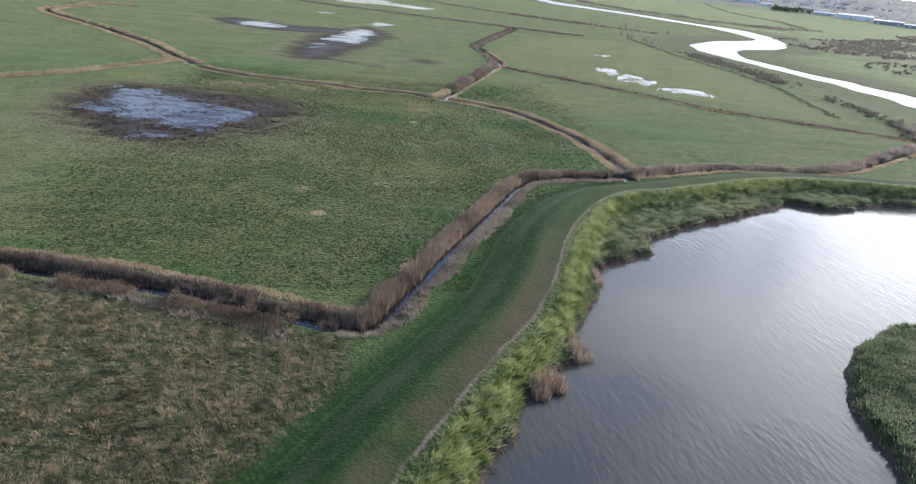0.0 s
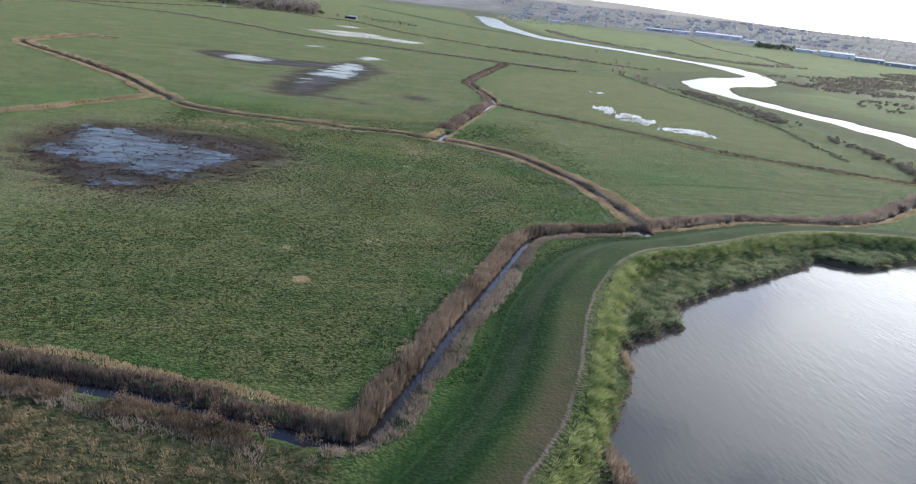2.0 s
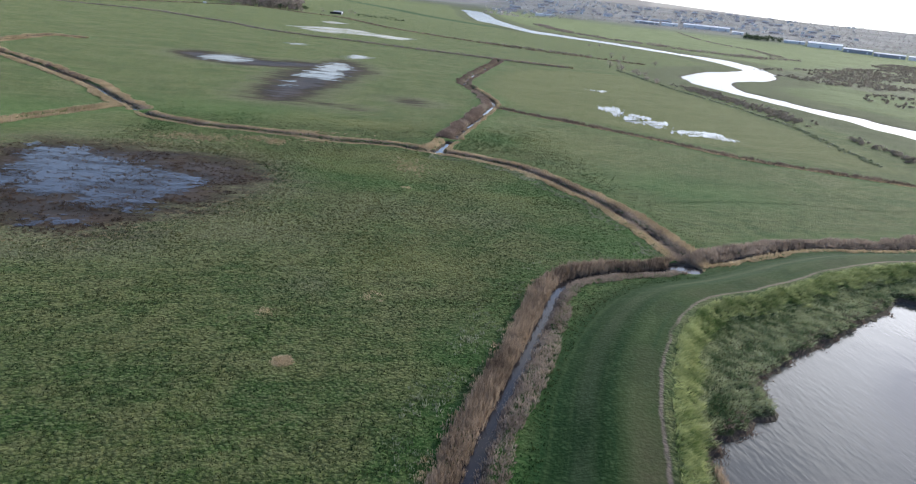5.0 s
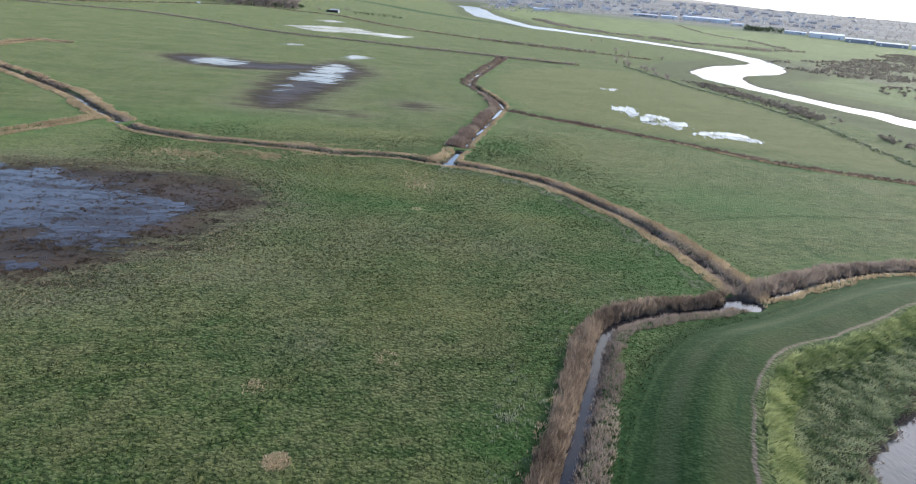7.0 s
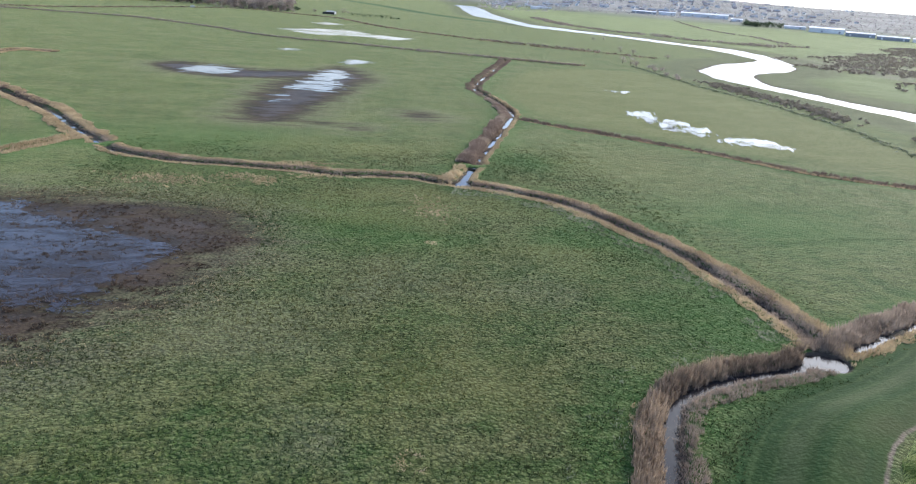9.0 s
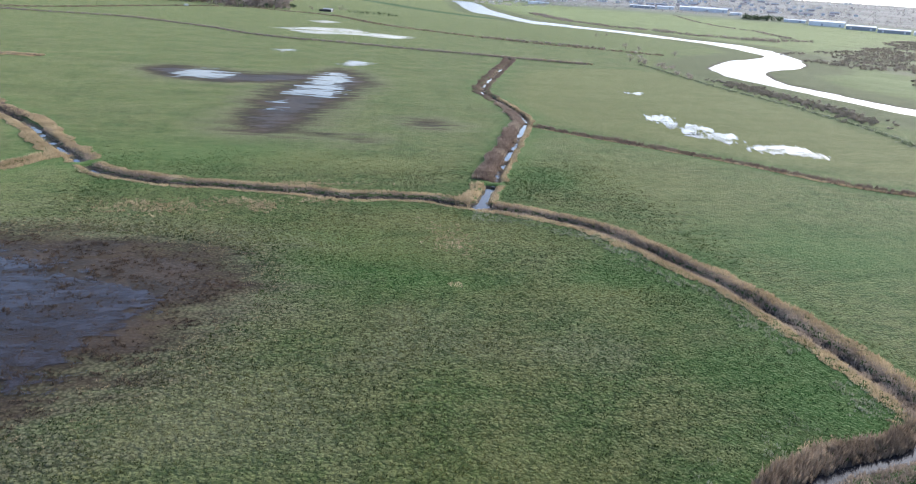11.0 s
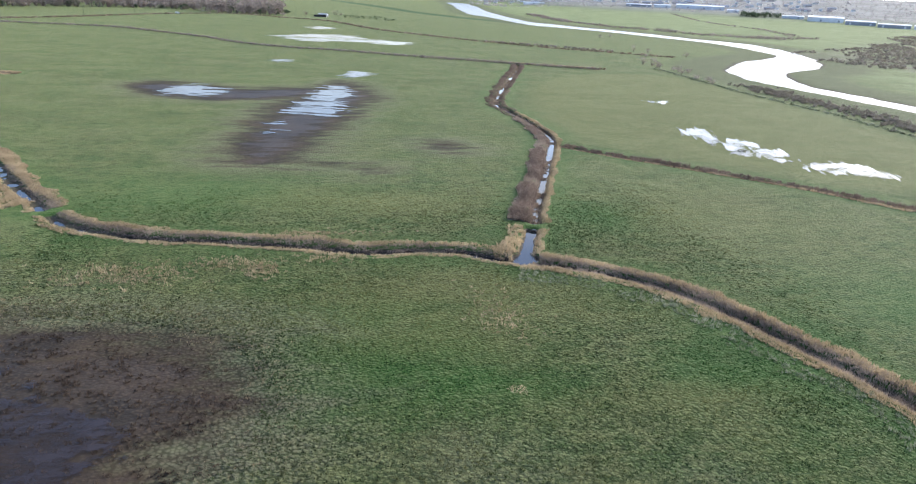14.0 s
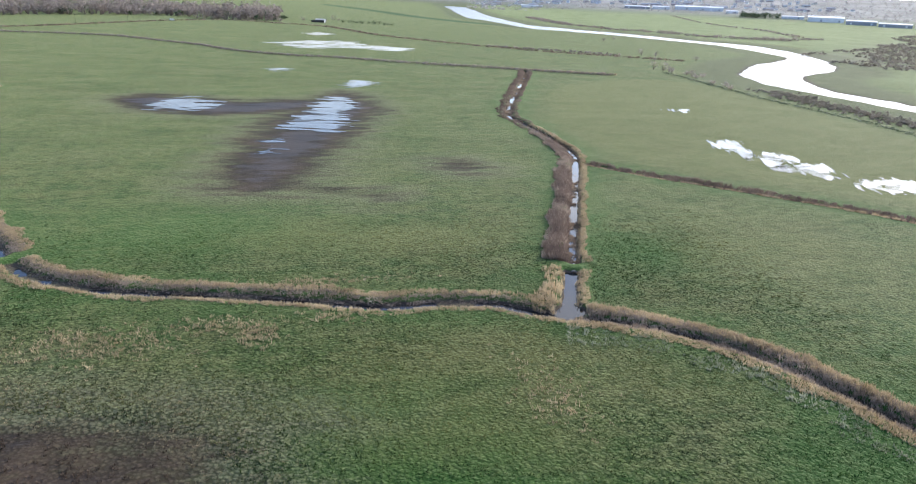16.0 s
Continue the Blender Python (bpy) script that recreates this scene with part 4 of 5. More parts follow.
def build_bank_growth():
    r = np.random.RandomState(40)
    # long yellowish grass on the seaward slope
    x, y = along(PATH_LINE, 55, 300, 1.0, 3.4, 16, r)
    h, side, _, _, sea, *_ = lay(x, y)
    ok = (sea < -0.4) & (side > 0.7)
    tufts("bank_grass", x[ok], y[ok], 0.6, 0.08, 0.8, MAT_BANK, "long yellow-green grass on the bank's seaward slope", "grass", 12, 0.26, 41, True, comb=(0.45, -0.35), h=h[ok], patch=0.9, vary=0.8, base_tint=0.1)
    # darker saltings between bank and water
    x, y = along(PATH_LINE, 55, 300, 2.8, 24, 9, r)
    h, side, _, _, sea, *_ = lay(x, y)
    ok = (sea < -0.5) & (side > 3.1)
    tufts("saltmarsh_grass", x[ok], y[ok], 0.45, 0.09, 1.0, MAT_SALT, "coarse green saltmarsh grass beside the creek", "grass", 10, 0.35, 42, True, comb=(0.3, -0.3), h=h[ok], patch=0.9, vary=1.2, base_tint=0.0)
    # dead stalks and wrack on the shore
    ring = np.vstack([CREEK_RING, CREEK_RING[:1]])
    x, y = along(ring, 40, 260, -1.6, 1.2, 5, r)
    h, _, _, _, sea, *_ = lay(x, y)
    ok = (sea < 0.5) & (sea > -1.8) & (wave(x, y, 4) > 0.35)
    tufts("shore_litter", x[ok], y[ok], 0.35, 0.07, 1.0, MAT_SCRUB, "dark wrack and dead stalks on the creek's muddy edge", "litter", 7, 0.3, 43, h=h[ok])
    for k, (cx, cy, rad, n) in enumerate([(26.3, 46.9, 1.5, 150), (22.0, 41.5, 1.3, 110), (20.2, 40.0, 1.0, 60), (34.5, 64.5, 0.8, 40)]):
        a, d = r.uniform(0, 6.28, n), rad * r.uniform(0, 1, n) ** 0.5
        x, y = cx + d * np.cos(a) * 0.8, cy + d * np.sin(a) * 1.3
        tufts("reed_clump", x, y, 1.3, 0.06, 0.4, MAT_REED, "tan dead reeds at the water's edge", "reeds", 9, 0.25, 50 + k, base_tint=0.45)
    # island
    lo, hi = ISLAND_RING.min(0), ISLAND_RING.max(0)
    x, y = box_places(lo[0], hi[0], max(lo[1], 18), hi[1], 6, 44)
    isle = inside(x, y, ISLAND_RING)
    tufts("saltmarsh_grass", x[isle > 0.4], y[isle > 0.4], 0.5, 0.12, 1.0, MAT_SALT, "coarse green grass on the saltmarsh island", "grass", 9, 0.35, 45, True)


def build_rough_field():
    x, y = box_places(-62, 8, 14, 66, 8.0, 60)
    f = inside(x, y, ROUGH_FIELD)
    r = np.random.RandomState(61)
    ok = (f > 0.3) & (r.rand(len(x)) < (0.5 + 0.5 * ease(wave(x, y, 2.0), 0.3, 0.55)) * ease(f, -2, 5))
    x, y = x[ok], y[ok]
    way = 2.6 + 5.0 * (wave(x, y, 5) - 0.5) + r.normal(0, 0.5, len(x))
    comb = np.stack([np.cos(way), np.sin(way)], 1) * r.uniform(0.3, 0.9, (len(x), 1))
    tufts("tussock_grass", x, y, 0.33, 0.065, 0.7, MAT_TUSSOCK, "matted brown and green tussock grass in the rough field", "grass", 15, 0.19, 62, comb=comb, base_tint=0.06, patch=0.9, vary=0.95, thin=True)


def build_sward():
    # the grazed sward where the camera passes over it: rounded tussocks, close together
    gap = 0.46
    gx, gy = np.meshgrid(np.arange(-45, 74, gap), np.arange(60, 232, gap))
    r = np.random.RandomState(70)
    x, y = gx.ravel() + r.uniform(-0.25, 0.25, gx.size), gy.ravel() + r.uniform(-0.25, 0.25, gx.size)
    h, side, ditch, mud, sea, isle, river = lay(x, y)
    ok = (ditch > 2.6) & (mud < -1.0) & (inside(x, y, ROUGH_FIELD) < 0) & ((side < -9.5) | (np.abs(side) > 39)) & (h > -0.3)
    thin = np.minimum(np.minimum(ease(74 - x, 0, 24), ease(x + 46, 0, 16)), ease(232 - y, 0, 40))
    ok &= r.rand(len(x)) < thin * (0.72 + 0.28 * wave(x, y, 2.2))
    x, y, h = x[ok], y[ok], h[ok]
    pale = patches(x, y, PALE)
    n = len(x)
    blades("meadow_grass", np.stack([x, y, h], 1), r.uniform(0.09, 0.26, n) * (0.75 + 0.5 * wave(x, y, 9) + 0.25 * pale), np.full(n, 0.11), np.full(n, 1.1),
           np.clip(-0.06 + 0.62 * r.rand(n) + 0.3 * (wave(x, y, 4) - 0.5) + 0.55 * pale - 0.12 * patches(x, y, LUSH) + 0.2 * patches(x, y, OLIVE) + 0.55 * (1 - thin[ok]), 0, 1), MAT_SWARD,
           "short grazed green grass tufts of the marsh pasture", "grass", 8, 0.20, 71, True, looks={"green": 0.9 * patches(x, y, LUSH), "olive": 0.95 * patches(x, y, OLIVE)})
    # pale dead patches
    r = np.random.RandomState(72)
    spots = [(-1.1, 84.6, 1.0, 170), (18.8, 150.0, 0.9, 30), (-3.5, 95, 1.3, 30), (9, 100, 1.5, 30)]
    for k, (cx, cy, rad, n) in enumerate(spots):
        a, d = r.uniform(0, 6.28, n), rad * r.uniform(0, 1, n) ** 0.5
        tufts("dead_grass_patch", cx + d * np.cos(a), cy + d * np.sin(a), 0.2, 0.08, 1.0, MAT_STRAW, "small pale patch of dead grass in the pasture", "grass", 7, 0.3, 80 + k, base_tint=0.8)
    for k, (cx, cy, rx, ry, n) in enumerate([(-23, 183.5, 10, 4.2, 330), (-11, 186.5, 5, 2.4, 90), (-7, 183.5, 2.8, 3.4, 110), (22, 167, 4, 7, 150), (2, 187, 5, 2.0, 90), (-2, 198, 14, 1.6, 160)]):
        x, y = r.normal(cx, rx * 0.5, n), r.normal(cy, ry * 0.5, n)
        h, _, ditch, *_ = lay(x, y)
        tufts("straw_tufts", x[ditch > 2], y[ditch > 2], 0.36, 0.055, 0.8, MAT_STRAW, "loose straw-coloured grass tufts in the pasture", "grass", 8, 0.25, 90 + k, h=h[ditch > 2])
    # stubs of grass standing in and round the near flood
    x, y = box_places(-62, -2, 112, 178, 4.5, 73)
    h, mud = lay(x, y)[0], lay(x, y)[3]
    mats = 0.13 + 0.6 * ease(0.6 * wave(x, y * 1.6, 4) + 0.4 * wave(x, y * 1.5, 1.2), 0.52, 0.66)
    ok = (mud > -5) & (np.random.RandomState(75).rand(len(x)) < mats * ease(mud, -5, 3))
    tufts("flooded_grass", x[ok], y[ok], 0.22, 0.10, 1.0, MAT_STUB, "dead brown grass stubs standing in the flooded mud", "grass", 11, 0.22, 74, True, h=np.maximum(h[ok], -0.05))
    ok = (mud > -9) & (mud < 1.5) & (np.random.RandomState(76).rand(len(x)) < 0.42 * ease(mud, -9, -4))
    tufts("flooded_grass", x[ok], y[ok], 0.18, 0.09, 1.0, MAT_TUSSOCK, "pale bleached grass tufts round the flooded mud", "grass", 10, 0.24, 77, True, h=h[ok], patch=0.6, vary=0.9, base_tint=0.2)


build_ditch_growth()
build_bank_growth()
build_rough_field()
build_sward()


# ---- the distance ----
def part(name, bm, mat, parent, label=""):
    """One mesh under a thing or a part."""
    me = bpy.data.meshes.new(name)
    bm.to_mesh(me)
    bm.free()
    me.materials.append(mat)
    ob = new(name, me)
    ob.parent = parent
    if label:
        ob["label"] = label
    return ob


def block(x0, x1, y0, y1, z0, z1, bevel=0.0):
    bm = bmesh.new()
    bmesh.ops.create_cube(bm, size=1, matrix=Matrix.Translation(((x0 + x1) / 2, (y0 + y1) / 2, (z0 + z1) / 2)) @ Matrix.Diagonal((x1 - x0, y1 - y0, z1 - z0, 1)))
    if bevel:
        bmesh.ops.bevel(bm, geom=bm.edges[:], offset=bevel, segments=2, affect="EDGES")
    return bm


def gable(w, d, z0, z1, over=0.4, thick=0.25):
    """A pitched roof along x with its overhang and thickness."""
    bm = bmesh.new()
    ys = [-d / 2 - over, 0, d / 2 + over]
    top = [(ys[0], z0), (ys[1], z1), (ys[2], z0)]
    ring = top + [(ys[2], z0 - thick), (ys[1], z1 - thick), (ys[0], z0 - thick)]
    ends = [[bm.verts.new((x, y, z)) for y, z in ring] for x in (-w / 2 - over, w / 2 + over)]
    bm.faces.new(ends[0])
    bm.faces.new(ends[1][::-1])
    for k in range(6):
        bm.faces.new((ends[0][k], ends[0][(k + 1) % 6], ends[1][(k + 1) % 6], ends[1][k]))
    bmesh.ops.recalc_face_normals(bm, faces=bm.faces)
    return bm


def ground_z(x, y):
    return float(lay(np.array([x]), np.array([y]))[0][0])


def polar(az, r):
    return 1.0 + r * math.sin(radians(az)), 12.7 + r * math.cos(radians(az))


def crowns(name, places, height, width, mat, label, category, per=70, seed=1, leaf=0.9, kind="stuff"):
    """Trunks, limbs and uneven crowns of many small clumps, joined for a far wood or hedge."""
    r = np.random.RandomState(seed)
    vs, tint = [], []
    for (x, y, z), h, w in zip(places, height, width):
        lobes = r.normal(0, 0.28, (5, 3)) * [w, w, h * 0.55] + [0, 0, h * 0.62]
        c = lobes[r.randint(0, 5, per)] + r.normal(0, 0.17, (per, 3)) * [w, w, h * 0.8]
        c[:, 2] = np.clip(c[:, 2], h * 0.06, h * 1.05)
        size = leaf * r.uniform(0.5, 1.3, per)
        for k in range(3):
            vs.append(c + r.normal(0, 0.55, (per, 3)) * size[:, None] + [x, y, z])
        tint.append(np.clip(r.uniform(0, 0.6) + r.uniform(-0.2, 0.4, per), 0, 1))
        t = 0.02 * h + 0.06
        tips = np.vstack([[0, 0, h * 0.7], lobes[:3]])
        for tip in tips:
            base = np.array([[-t, 0, -0.3], [t, 0, -0.3], tip]) + [x, y, z]
            side = np.array([[0, -t, -0.3], [0, t, -0.3], tip]) + [x, y, z]
            for tri in (base, side):
                for k in range(3):
                    vs.append(tri[k][None])
                tint.append(np.array([0.15]))
    tri = [np.concatenate([vs[i], vs[i + 1], vs[i + 2]], 1).reshape(-1, 3) for i in range(0, len(vs), 3)]
    v = np.concatenate(tri)
    ob = mesh_from(name, v, np.arange(len(v)).reshape(-1, 3), 3, mat, {"tint": np.repeat(np.concatenate(tint), 3)})
    return tagged(ob, label, category, kind=kind)


def line_places(line, gap, jitter, seed, n=3):
    r = np.random.RandomState(seed)
    l = smooth_line(line, n)
    d = np.r_[0, np.cumsum(np.hypot(*np.diff(l, axis=0).T))]
    q = np.arange(0, d[-1], gap) + r.uniform(-gap * 0.4, gap * 0.4, len(np.arange(0, d[-1], gap)))
    x, y = np.interp(q, d, l[:, 0]), np.interp(q, d, l[:, 1])
    return x + r.normal(0, jitter, len(q)), y + r.normal(0, jitter, len(q)), r


def hedge(name, line, gap, jitter, height, mat, label, seed, keep=0.0, per=40, leaf=0.7, spread_w=1.1):
    x, y, r = line_places(line, gap, jitter, seed)
    ok = wave(x, y, 30) >= keep
    x, y = x[ok], y[ok]
    h = height * r.uniform(0.5, 1.2, len(x)) * (0.6 + 0.8 * wave(x, y, 45))
    return crowns(name, seat(x, y), h, h * spread_w, mat, label, "hedge", per, seed, leaf)


def build_far_growth():
    r = np.random.RandomState(100)
    front = np.array([(-620, 830), (-420, 850), (-300, 905), (-250, 985), (-197, 1035), (-133, 1050), (-70, 985), (-30, 1010)], float)
    x, y = r.uniform(-640, -20, 1300), r.uniform(0, 1, 1300) ** 1.5 * 420
    y = np.interp(x, front[:, 0], front[:, 1]) + y
    h = r.uniform(5, 15, len(x)) * (0.4 + 1.0 * wave(x, y, 60))
    crowns("far_woodland", seat(x, y), h, h * 0.75, MAT_TWIG, "leafless brown winter woodland beyond the pastures", "woodland", 60, 101, 1.7)
    k = r.rand(len(x)) < 0.10
    crowns("far_woodland", seat(x[k] + 9, y[k] - 4), h[k] * 0.7, h[k] * 0.6, MAT_EVERGREEN, "dark evergreen trees among the winter woodland", "woodland", 80, 102, 1.2)
    hedge("far_hedge", [(-110, 990), (-40, 985), (20, 1040), (60, 1085)], 7, 5, 5, MAT_TWIG, "straggling leafless hedge beyond the track", 103, 0.2)
    hedge("far_hedge", [(58, 1020), (85, 1000), (113, 968)], 4, 3, 3.6, MAT_EVERGREEN, "row of dark low bushes in a far field", 104)
    hedge("far_hedge", FAR_LINE, 0.6, 1.3, 1.0, MAT_TWIG, "low dark scrub along a far ditch", 105, 0.12, 22, 0.45, 2.4)
    hedge("far_hedge", [(112, 484), (137, 473), (165, 461)], 0.8, 0.6, 0.7, MAT_STRAW, "dry grass along a far ditch", 106, 0.0, 30, 0.5, 1.8)
    hedge("far_hedge", FAR_TRACK, 1.6, 1.8, 0.6, MAT_REED, "tan dry grass beside a far track", 107, 0.0, 22, 0.8, 5.0)
    hedge("far_hedge", [(150, 660), (205, 620), (240, 585), (270, 560)], 1.6, 1.5, 1.0, MAT_TWIG, "low dark scrub along a far ditch", 108, 0.3)
    hedge("far_hedge", [(482, 1571), (455, 1401), (425, 1214), (437, 1147), (448, 1058), (483, 1000), (506, 941), (545, 905), (600, 890)], 2.0, 6, 3.0, MAT_TWIG, "leafless scrub belt along the far river bank", 109, 0.0, 40, 0.9, 1.8)
    hedge("far_hedge", [(560, 905), (640, 935), (700, 960)], 2.5, 6, 3.5, MAT_TWIG, "leafless scrub belt along the far river bank", 110)
    hedge("far_hedge", [(1063, 2018), (865, 1447), (822, 1269), (701, 1004)], 4, 3, 2.2, MAT_TWIG, "thin dark hedge across the far pastures", 111, 0.25)
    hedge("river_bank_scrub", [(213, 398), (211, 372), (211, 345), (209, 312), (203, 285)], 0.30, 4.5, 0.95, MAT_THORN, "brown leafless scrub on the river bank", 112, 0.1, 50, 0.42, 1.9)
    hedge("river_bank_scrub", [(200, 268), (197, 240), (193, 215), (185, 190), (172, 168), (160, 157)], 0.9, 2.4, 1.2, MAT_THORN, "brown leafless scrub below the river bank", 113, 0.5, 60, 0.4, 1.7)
    hedge("river_bank_scrub", [(204, 480), (201, 443), (198, 410), (195, 379), (195, 350), (195, 320), (190, 270), (176, 225), (170, 200)], 0.7, 1.1, 0.32, MAT_GREY, "dry grass along the edge of the river bank", 114, 0.0, 24, 0.35, 4.0)
    # wide scrub beyond the river
    x, y = r.uniform(400, 1150, 15000), r.uniform(520, 1250, 15000)
    d = (y - 540) - (x - 430) * 0.82
    ok = (np.abs(d) < 70 + 90 * wave(x, y, 160)) & (wave(x, y, 70) > 0.28) & (wave(x, y, 17) > 0.30)
    h = r.uniform(0.6, 2.0, len(x))
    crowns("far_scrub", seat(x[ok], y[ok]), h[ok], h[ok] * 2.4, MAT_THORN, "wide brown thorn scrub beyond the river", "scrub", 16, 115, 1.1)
    x, y = r.uniform(290, 480, 500), r.uniform(280, 560, 500)
    ok = (x - 300 > (y - 280) * 0.35) & (wave(x, y, 40) > 0.60)
    h = r.uniform(0.7, 2.2, len(x))
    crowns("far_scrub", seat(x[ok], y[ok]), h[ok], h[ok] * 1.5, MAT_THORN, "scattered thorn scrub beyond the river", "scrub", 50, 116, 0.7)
    # woods and gardens among the far houses, twig colour paled to imitate haze
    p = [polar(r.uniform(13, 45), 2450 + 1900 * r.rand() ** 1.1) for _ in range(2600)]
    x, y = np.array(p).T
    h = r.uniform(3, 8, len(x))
    crowns("far_trees", seat(x, y), h, h * 1.8, MAT_HAZE_TWIG, "leafless trees among the houses on the rise", "woodland", 26, 117, 1.7)
    p = [polar(r.uniform(32.5, 35.2), r.uniform(2330, 2420)) for _ in range(60)]
    x, y = np.array(p).T
    h = r.uniform(9, 15, len(x))
    crowns("far_trees", seat(x, y), h, h * 0.8, MAT_EVERGREEN, "dark dense trees beside the far sheds", "woodland", 60, 118, 2.0)


def shrub(seed, h, w, mat=MAT_TWIG, label="leafless brown thorn bush on the river bank", group="bushes on the river bank", per=220, leaf=0.32):
    """One leafless bush with a few stems."""
    root = tagged(new("shrub"), label, "bush", group)
    ob = crowns("crown", [(0, 0, 0)], [h], [w], mat, "", "", per, seed, leaf, "")
    ob.parent = root
    bm = bmesh.new()
    r = random.Random(seed)
    for _ in range(4):
        a = r.uniform(0, 6.28)
        tip = Vector((math.cos(a) * w * 0.25, math.sin(a) * w * 0.25, h * 0.6))
        bmesh.ops.create_cone(bm, segments=6, radius1=0.02 * h, radius2=0.007 * h, depth=tip.length, cap_ends=True, matrix=Matrix.Translation(tip / 2) @ tip.to_track_quat("Z", "Y").to_matrix().to_4x4())
    part("stems", bm, mat, root)
    return root


def build_shrubs():
    r = random.Random(130)
    kinds = [shrub(131, 4.5, 5.0), shrub(132, 3.4, 3.6), shrub(133, 2.4, 3.4)]
    spots = [(206, 497, 0), (210, 493, 0), (209, 484, 1), (205, 474, 1), (211, 468, 2), (210, 461, 1), (207, 452, 2), (214, 457, 2), (200, 425, 2), (203, 418, 2), (197, 405, 2), (255, 610, 0), (262, 600, 1), (275, 566, 1), (240, 560, 2), (300, 780, 1), (320, 800, 1), (186, 186, 1), (180, 181, 2), (156, 152, 1), (152, 150, 2), (147, 147, 1), (140, 143, 2)]
    used = set()
    for x, y, k in spots:
        m = pose(x, y, ground_z(x, y) - 0.1, 0, 0, r.uniform(0, 360))
        if k in used:
            copy_thing(kinds[k], m)
        else:
            used.add(k)
            kinds[k].matrix_basis = m


def build_ditch_bushes():
    r = random.Random(150)
    base = shrub(151, 1.5, 1.9, MAT_RUST, "rusty brown leafless bramble bush beside the ditch", "bushes beside the ditch", 500, 0.085)
    for k, (x, y, size) in enumerate([(-21.2, 57.6, 1.0), (-14.8, 56.2, 0.9), (-10.2, 55.0, 0.8), (-6.6, 53.2, 1.15), (-2.8, 51.4, 1.2), (-26.5, 59.6, 0.85), (0.6, 50.4, 0.8)]):
        m = pose(x, y, ground_z(x, y) - 0.06, 0, 0, r.uniform(0, 360)) @ Matrix.Scale(size, 4)
        if k:
            copy_thing(base, m)
        else:
            base.matrix_basis = m


def warehouse(az0, az1, r, depth, height, wall, roof, label):
    """A long industrial shed, seen side on."""
    (xa, ya), (xb, yb) = polar(az0, r), polar(az1, r)
    w = math.hypot(xb - xa, yb - ya)
    cx, cy = (xa + xb) / 2, (ya + yb) / 2
    root = tagged(new("warehouse"), label, "warehouse", "sheds of the industrial estate")
    root.matrix_basis = pose(cx, cy, ground_z(cx, cy) - 1.5, 0, 0, math.degrees(math.atan2(yb - ya, xb - xa)))
    part("wall", block(-w / 2, w / 2, -depth / 2, depth / 2, 0, height), wall, root)
    part("roof", gable(w, depth, height + 0.1, height + depth * 0.07, 0.6, 0.5), roof, root)
    n = max(2, int(w / 22))
    for k in range(n):
        x = -w / 2 + w * (k + 0.5) / n
        part("loading_door", block(x - 2.4, x + 2.4, -depth / 2 - 0.12, -depth / 2 + 0.05, 1.5, 6.5), MAT_DARKWALL if k % 2 else MAT_WHITE, root)


def house(wall, roof, w, label):
    root = tagged(new("house"), label, "house", "houses of the far town")
    part("wall", block(-w / 2, w / 2, -4, 4, -1, 5.2), wall, root)
    part("roof", gable(w, 8, 5.2, 8.6), roof, root)
    n = max(2, int(w / 3.5))
    for k in range(n):
        x = -w / 2 + w * (k + 0.5) / n
        for z in (1.2, 3.7):
            part("window", block(x - 0.6, x + 0.6, -4.06, -3.9, z, z + 1.2), MAT_GLASS_DARK, root)
    part("chimney", block(w * 0.3, w * 0.3 + 0.9, -0.4, 0.4, 7.6, 9.8), MAT_BRICK, root)
    return root


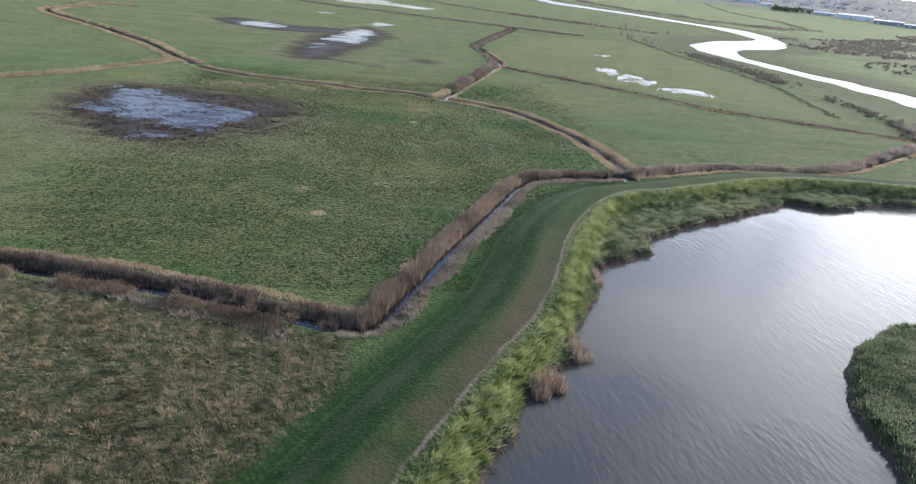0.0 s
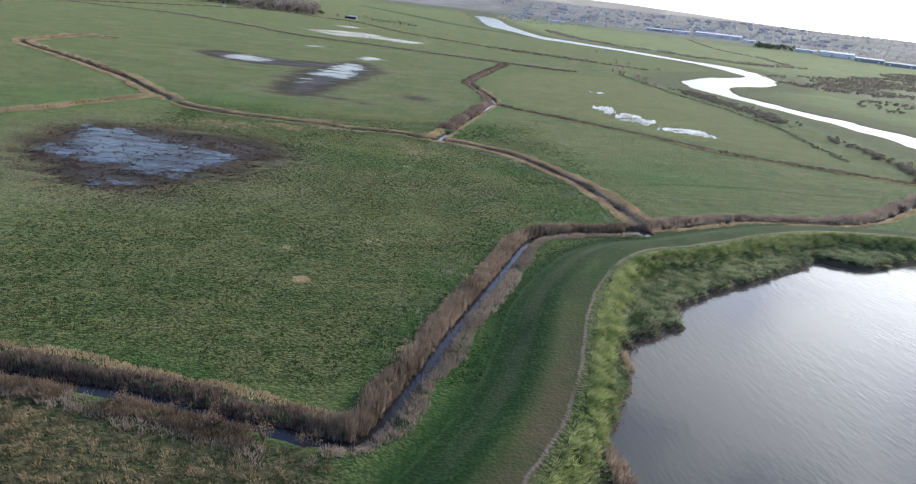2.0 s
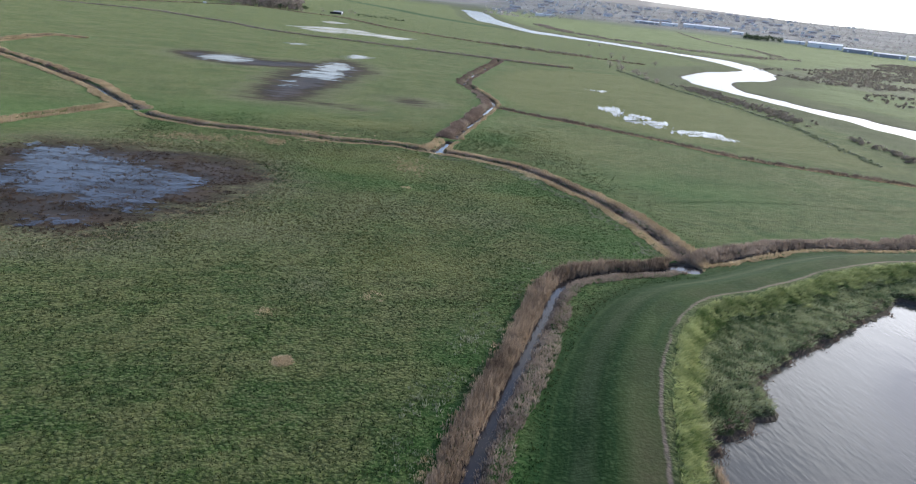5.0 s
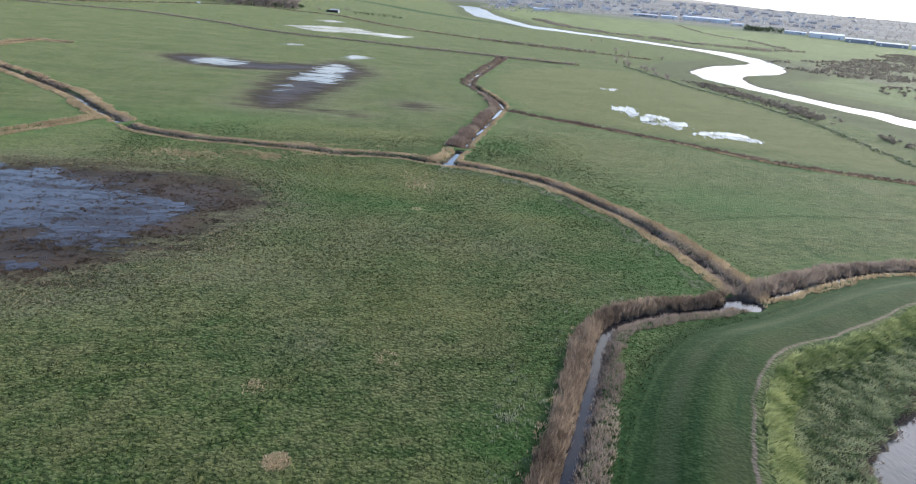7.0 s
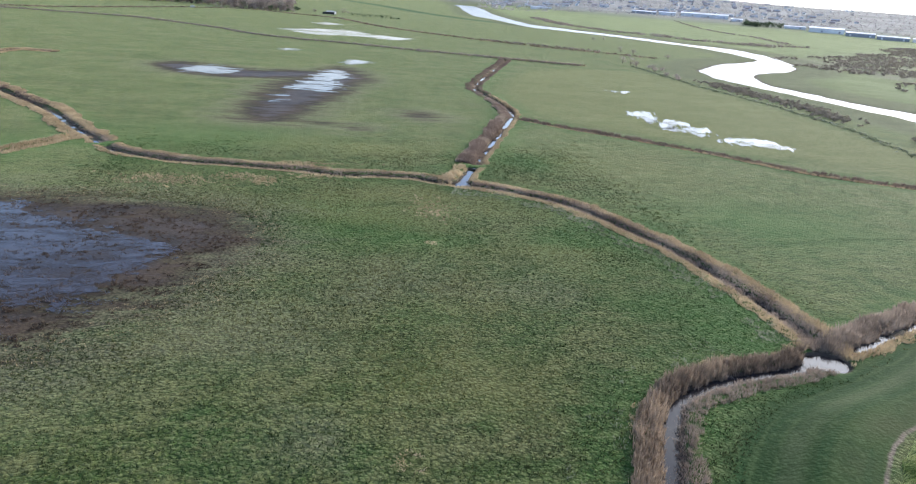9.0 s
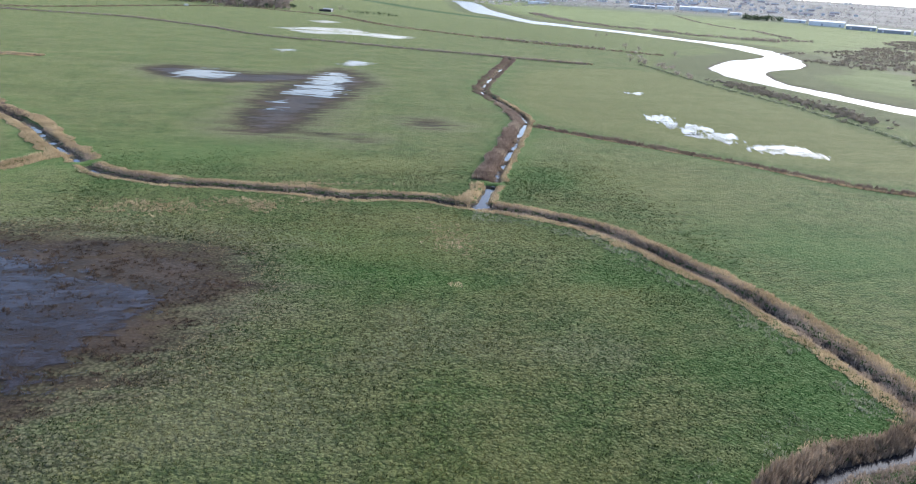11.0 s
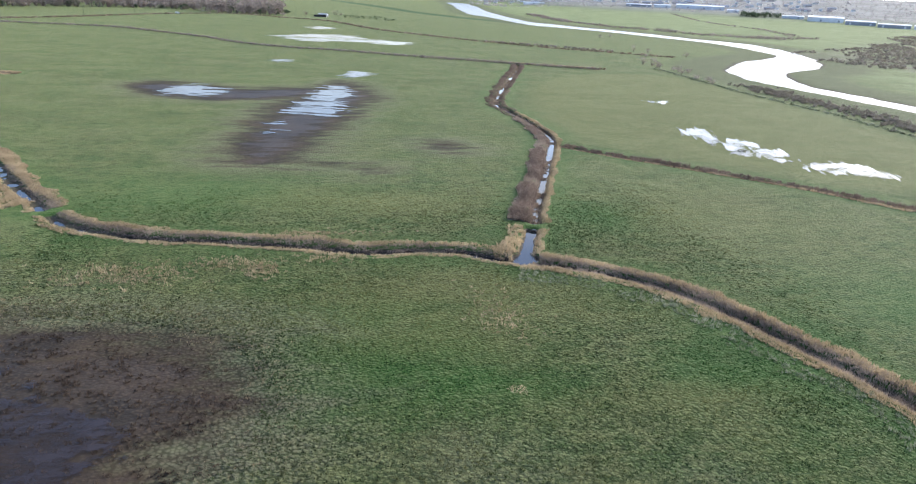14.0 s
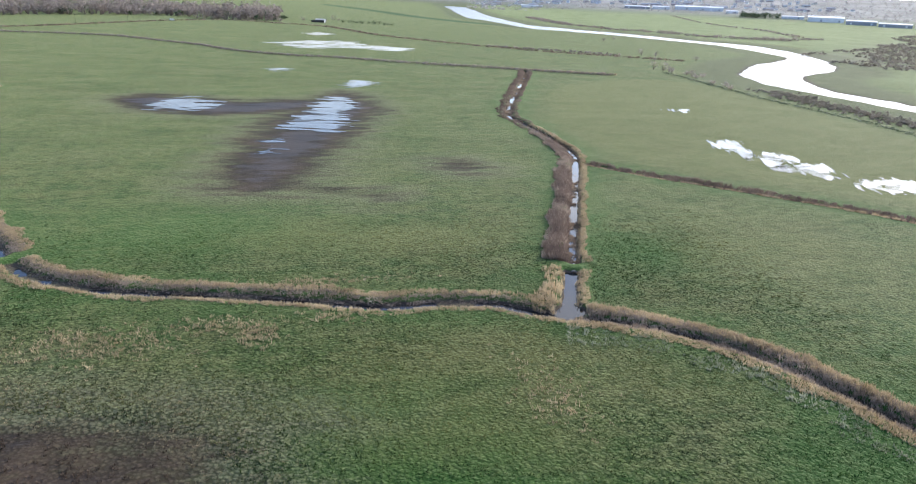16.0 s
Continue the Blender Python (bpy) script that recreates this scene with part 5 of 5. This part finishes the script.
def build_town():
    warehouse(28.2, 31.5, 2650, 60, 11, MAT_BLUE, MAT_WHITE, "long blue-grey industrial shed with a white roof")
    warehouse(24.6, 26.4, 2600, 40, 8, MAT_DARKWALL, MAT_BLUE, "low dark industrial shed with a grey roof")
    warehouse(26.6, 27.8, 2620, 40, 9, MAT_WHITE, MAT_BLUE, "white industrial shed with a grey roof")
    warehouse(31.7, 32.5, 2560, 30, 8, MAT_WHITE, MAT_WHITE, "small white industrial shed beside the trees")
    warehouse(36.9, 39.1, 2330, 60, 12, MAT_WHITE, MAT_WHITE, "large white industrial shed")
    warehouse(39.2, 41.0, 2250, 45, 10, MAT_DARKWALL, MAT_WHITE, "dark industrial shed with a white roof")
    warehouse(41.1, 43.0, 2200, 40, 9, MAT_DARKWALL, MAT_BLUE, "dark industrial shed with a grey roof")
    warehouse(43.2, 45.0, 2200, 40, 9, MAT_WHITE, MAT_BLUE, "white industrial shed with a grey roof")
    warehouse(35.3, 36.7, 2400, 30, 8, MAT_BLUE, MAT_WHITE, "blue-grey industrial shed beside dark trees")
    warehouse(17.0, 18.6, 2700, 30, 8, MAT_WHITE, MAT_BLUE, "pale industrial shed below the town")
    kinds = [house(MAT_RENDER, MAT_TILE, 14, "pair of pale rendered houses with a tiled roof"),
             house(MAT_BRICK, MAT_SLATE, 30, "brick terrace with a slate roof"),
             house(MAT_WHITE, MAT_SLATE, 11, "white house with a slate roof"),
             house(MAT_BRICK, MAT_TILE, 18, "brick houses with a red tiled roof")]
    r = random.Random(140)
    for i in range(230):
        az = r.uniform(13, 40)
        x, y = polar(az, 2780 + 1300 * r.random() ** 1.4)
        m = pose(x, y, ground_z(x, y), 0, 0, -az + r.choice((0, 0, 90, 20, -25)) + r.uniform(-8, 8))
        if i < 4:
            kinds[i].matrix_basis = m
        else:
            copy_thing(kinds[r.choice((0, 0, 1, 2, 2, 3))], m)


def build_backdrop():
    az = np.arange(-70, 121, 2.5)
    top = np.interp(az, [-70, -20, 0, 22, 29, 33, 37, 43, 60, 120], [1.2, 1.2, 1.4, 1.42, 1.20, 1.05, 0.90, 0.76, 0.8, 0.8]) + 0.05 * (wave(az, 0 * az, 4.0) - 0.5)
    v, r = [], 4750
    for a, e in zip(az, top):
        x, y = polar(a, r)
        v += [(x, y, -10), (x, y, 35 + r * math.tan(radians(e)))]
    i = np.arange(len(az) - 1) * 2
    m = Mat("far_hills_glow", 1.0, 0.0)
    # the hills emit their own pale grey, in place of sunlit haze
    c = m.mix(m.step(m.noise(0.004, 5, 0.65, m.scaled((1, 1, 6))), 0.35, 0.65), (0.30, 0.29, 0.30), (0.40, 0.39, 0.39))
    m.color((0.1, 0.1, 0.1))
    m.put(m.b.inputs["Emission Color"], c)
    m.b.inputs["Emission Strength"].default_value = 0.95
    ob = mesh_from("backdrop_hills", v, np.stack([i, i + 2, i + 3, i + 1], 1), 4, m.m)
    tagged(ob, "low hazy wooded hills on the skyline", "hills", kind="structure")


def build_barn_and_car():
    root = tagged(new("cattle_shed"), "small dark timber cattle shed with an open pale end", "shed")
    root.matrix_basis = pose(31, 1002, ground_z(31, 1002), 0, 0, -22)
    part("wall", block(-6, 5, -3, 3, 0, 3.0), MAT_TIMBER, root)
    part("roof", gable(11, 6, 3.0, 4.3, 0.5, 0.2), MAT_SLATE, root)
    part("gable_end", block(5.03, 5.4, -2.8, 2.8, 0, 3.2), MAT_WHITE, root, "pale end wall")
    part("door", block(5.42, 5.5, -1.2, 1.2, 0, 2.4), MAT_TIMBER, root)
    part("lean_to", block(-11, -6.4, -2.4, 2.4, 0, 2.2), MAT_TIMBER, root)
    car = tagged(new("car"), "white van parked on the far track", "van")
    car.matrix_basis = pose(-126, 925, ground_z(-126, 925), 0, 0, 25)
    part("body", block(-2.4, 2.4, -0.95, 0.95, 0.35, 1.25, 0.12), MAT_WHITE, car)
    part("cabin", block(-2.2, 1.3, -0.88, 0.88, 1.2, 2.1, 0.15), MAT_WHITE, car)
    part("windscreen", block(1.28, 1.36, -0.75, 0.75, 1.3, 1.95), MAT_GLASS_DARK, car)
    for x in (-1.5, 1.5):
        for y in (-0.95, 0.95):
            bm = bmesh.new()
            bmesh.ops.create_cone(bm, segments=16, radius1=0.35, radius2=0.35, depth=0.22, cap_ends=True, matrix=Matrix.Translation((x, y, 0.35)) @ Matrix.Rotation(radians(90), 4, "X"))
            part("wheel", bm, MAT_TYRE, car)


def build_culverts():
    for x, y, turn in ((36.4, 198.0, -22), (-43.3, 209.8, 40)):
        root = tagged(new("culvert"), "old concrete culvert pipe under the grassy crossing", "culvert")
        root.matrix_basis = pose(x, y, -0.66, 0, 0, turn)
        bm = bmesh.new()
        ring = []
        for rad, yy in ((0.5, 0.0), (0.5, 3.0), (0.4, 3.0), (0.4, 0.0)):
            ring.append([bm.verts.new((rad * math.cos(a), yy, rad * math.sin(a))) for a in np.arange(16) * math.pi / 8])
        for k in range(4):
            for j in range(16):
                bm.faces.new((ring[k][j], ring[k][(j + 1) % 16], ring[(k + 1) % 4][(j + 1) % 16], ring[(k + 1) % 4][j]))
        bmesh.ops.recalc_face_normals(bm, faces=bm.faces)
        part("pipe", bm, MAT_CONCRETE, root)


def build_poles():
    base = tagged(new("utility_pole"), "thin wooden utility pole standing by the far track", "pole", "poles along the far track")
    bm = bmesh.new()
    bmesh.ops.create_cone(bm, segments=8, radius1=0.16, radius2=0.11, depth=9, cap_ends=True, matrix=Matrix.Translation((0, 0, 4.3)))
    part("post", bm, MAT_TIMBER, base)
    part("crossarm", block(-0.9, 0.9, -0.06, 0.06, 8.2, 8.35), MAT_TIMBER, base)
    for k, (x, y) in enumerate([(-186, 800), (-160, 880), (-100, 965), (-20, 930)]):
        m = pose(x, y, ground_z(x, y), 0, 0, 35)
        if k:
            copy_thing(base, m)
        else:
            base.matrix_basis = m


build_poles()
build_far_growth()
build_shrubs()
build_ditch_bushes()
build_town()
build_backdrop()
build_barn_and_car()
build_culverts()
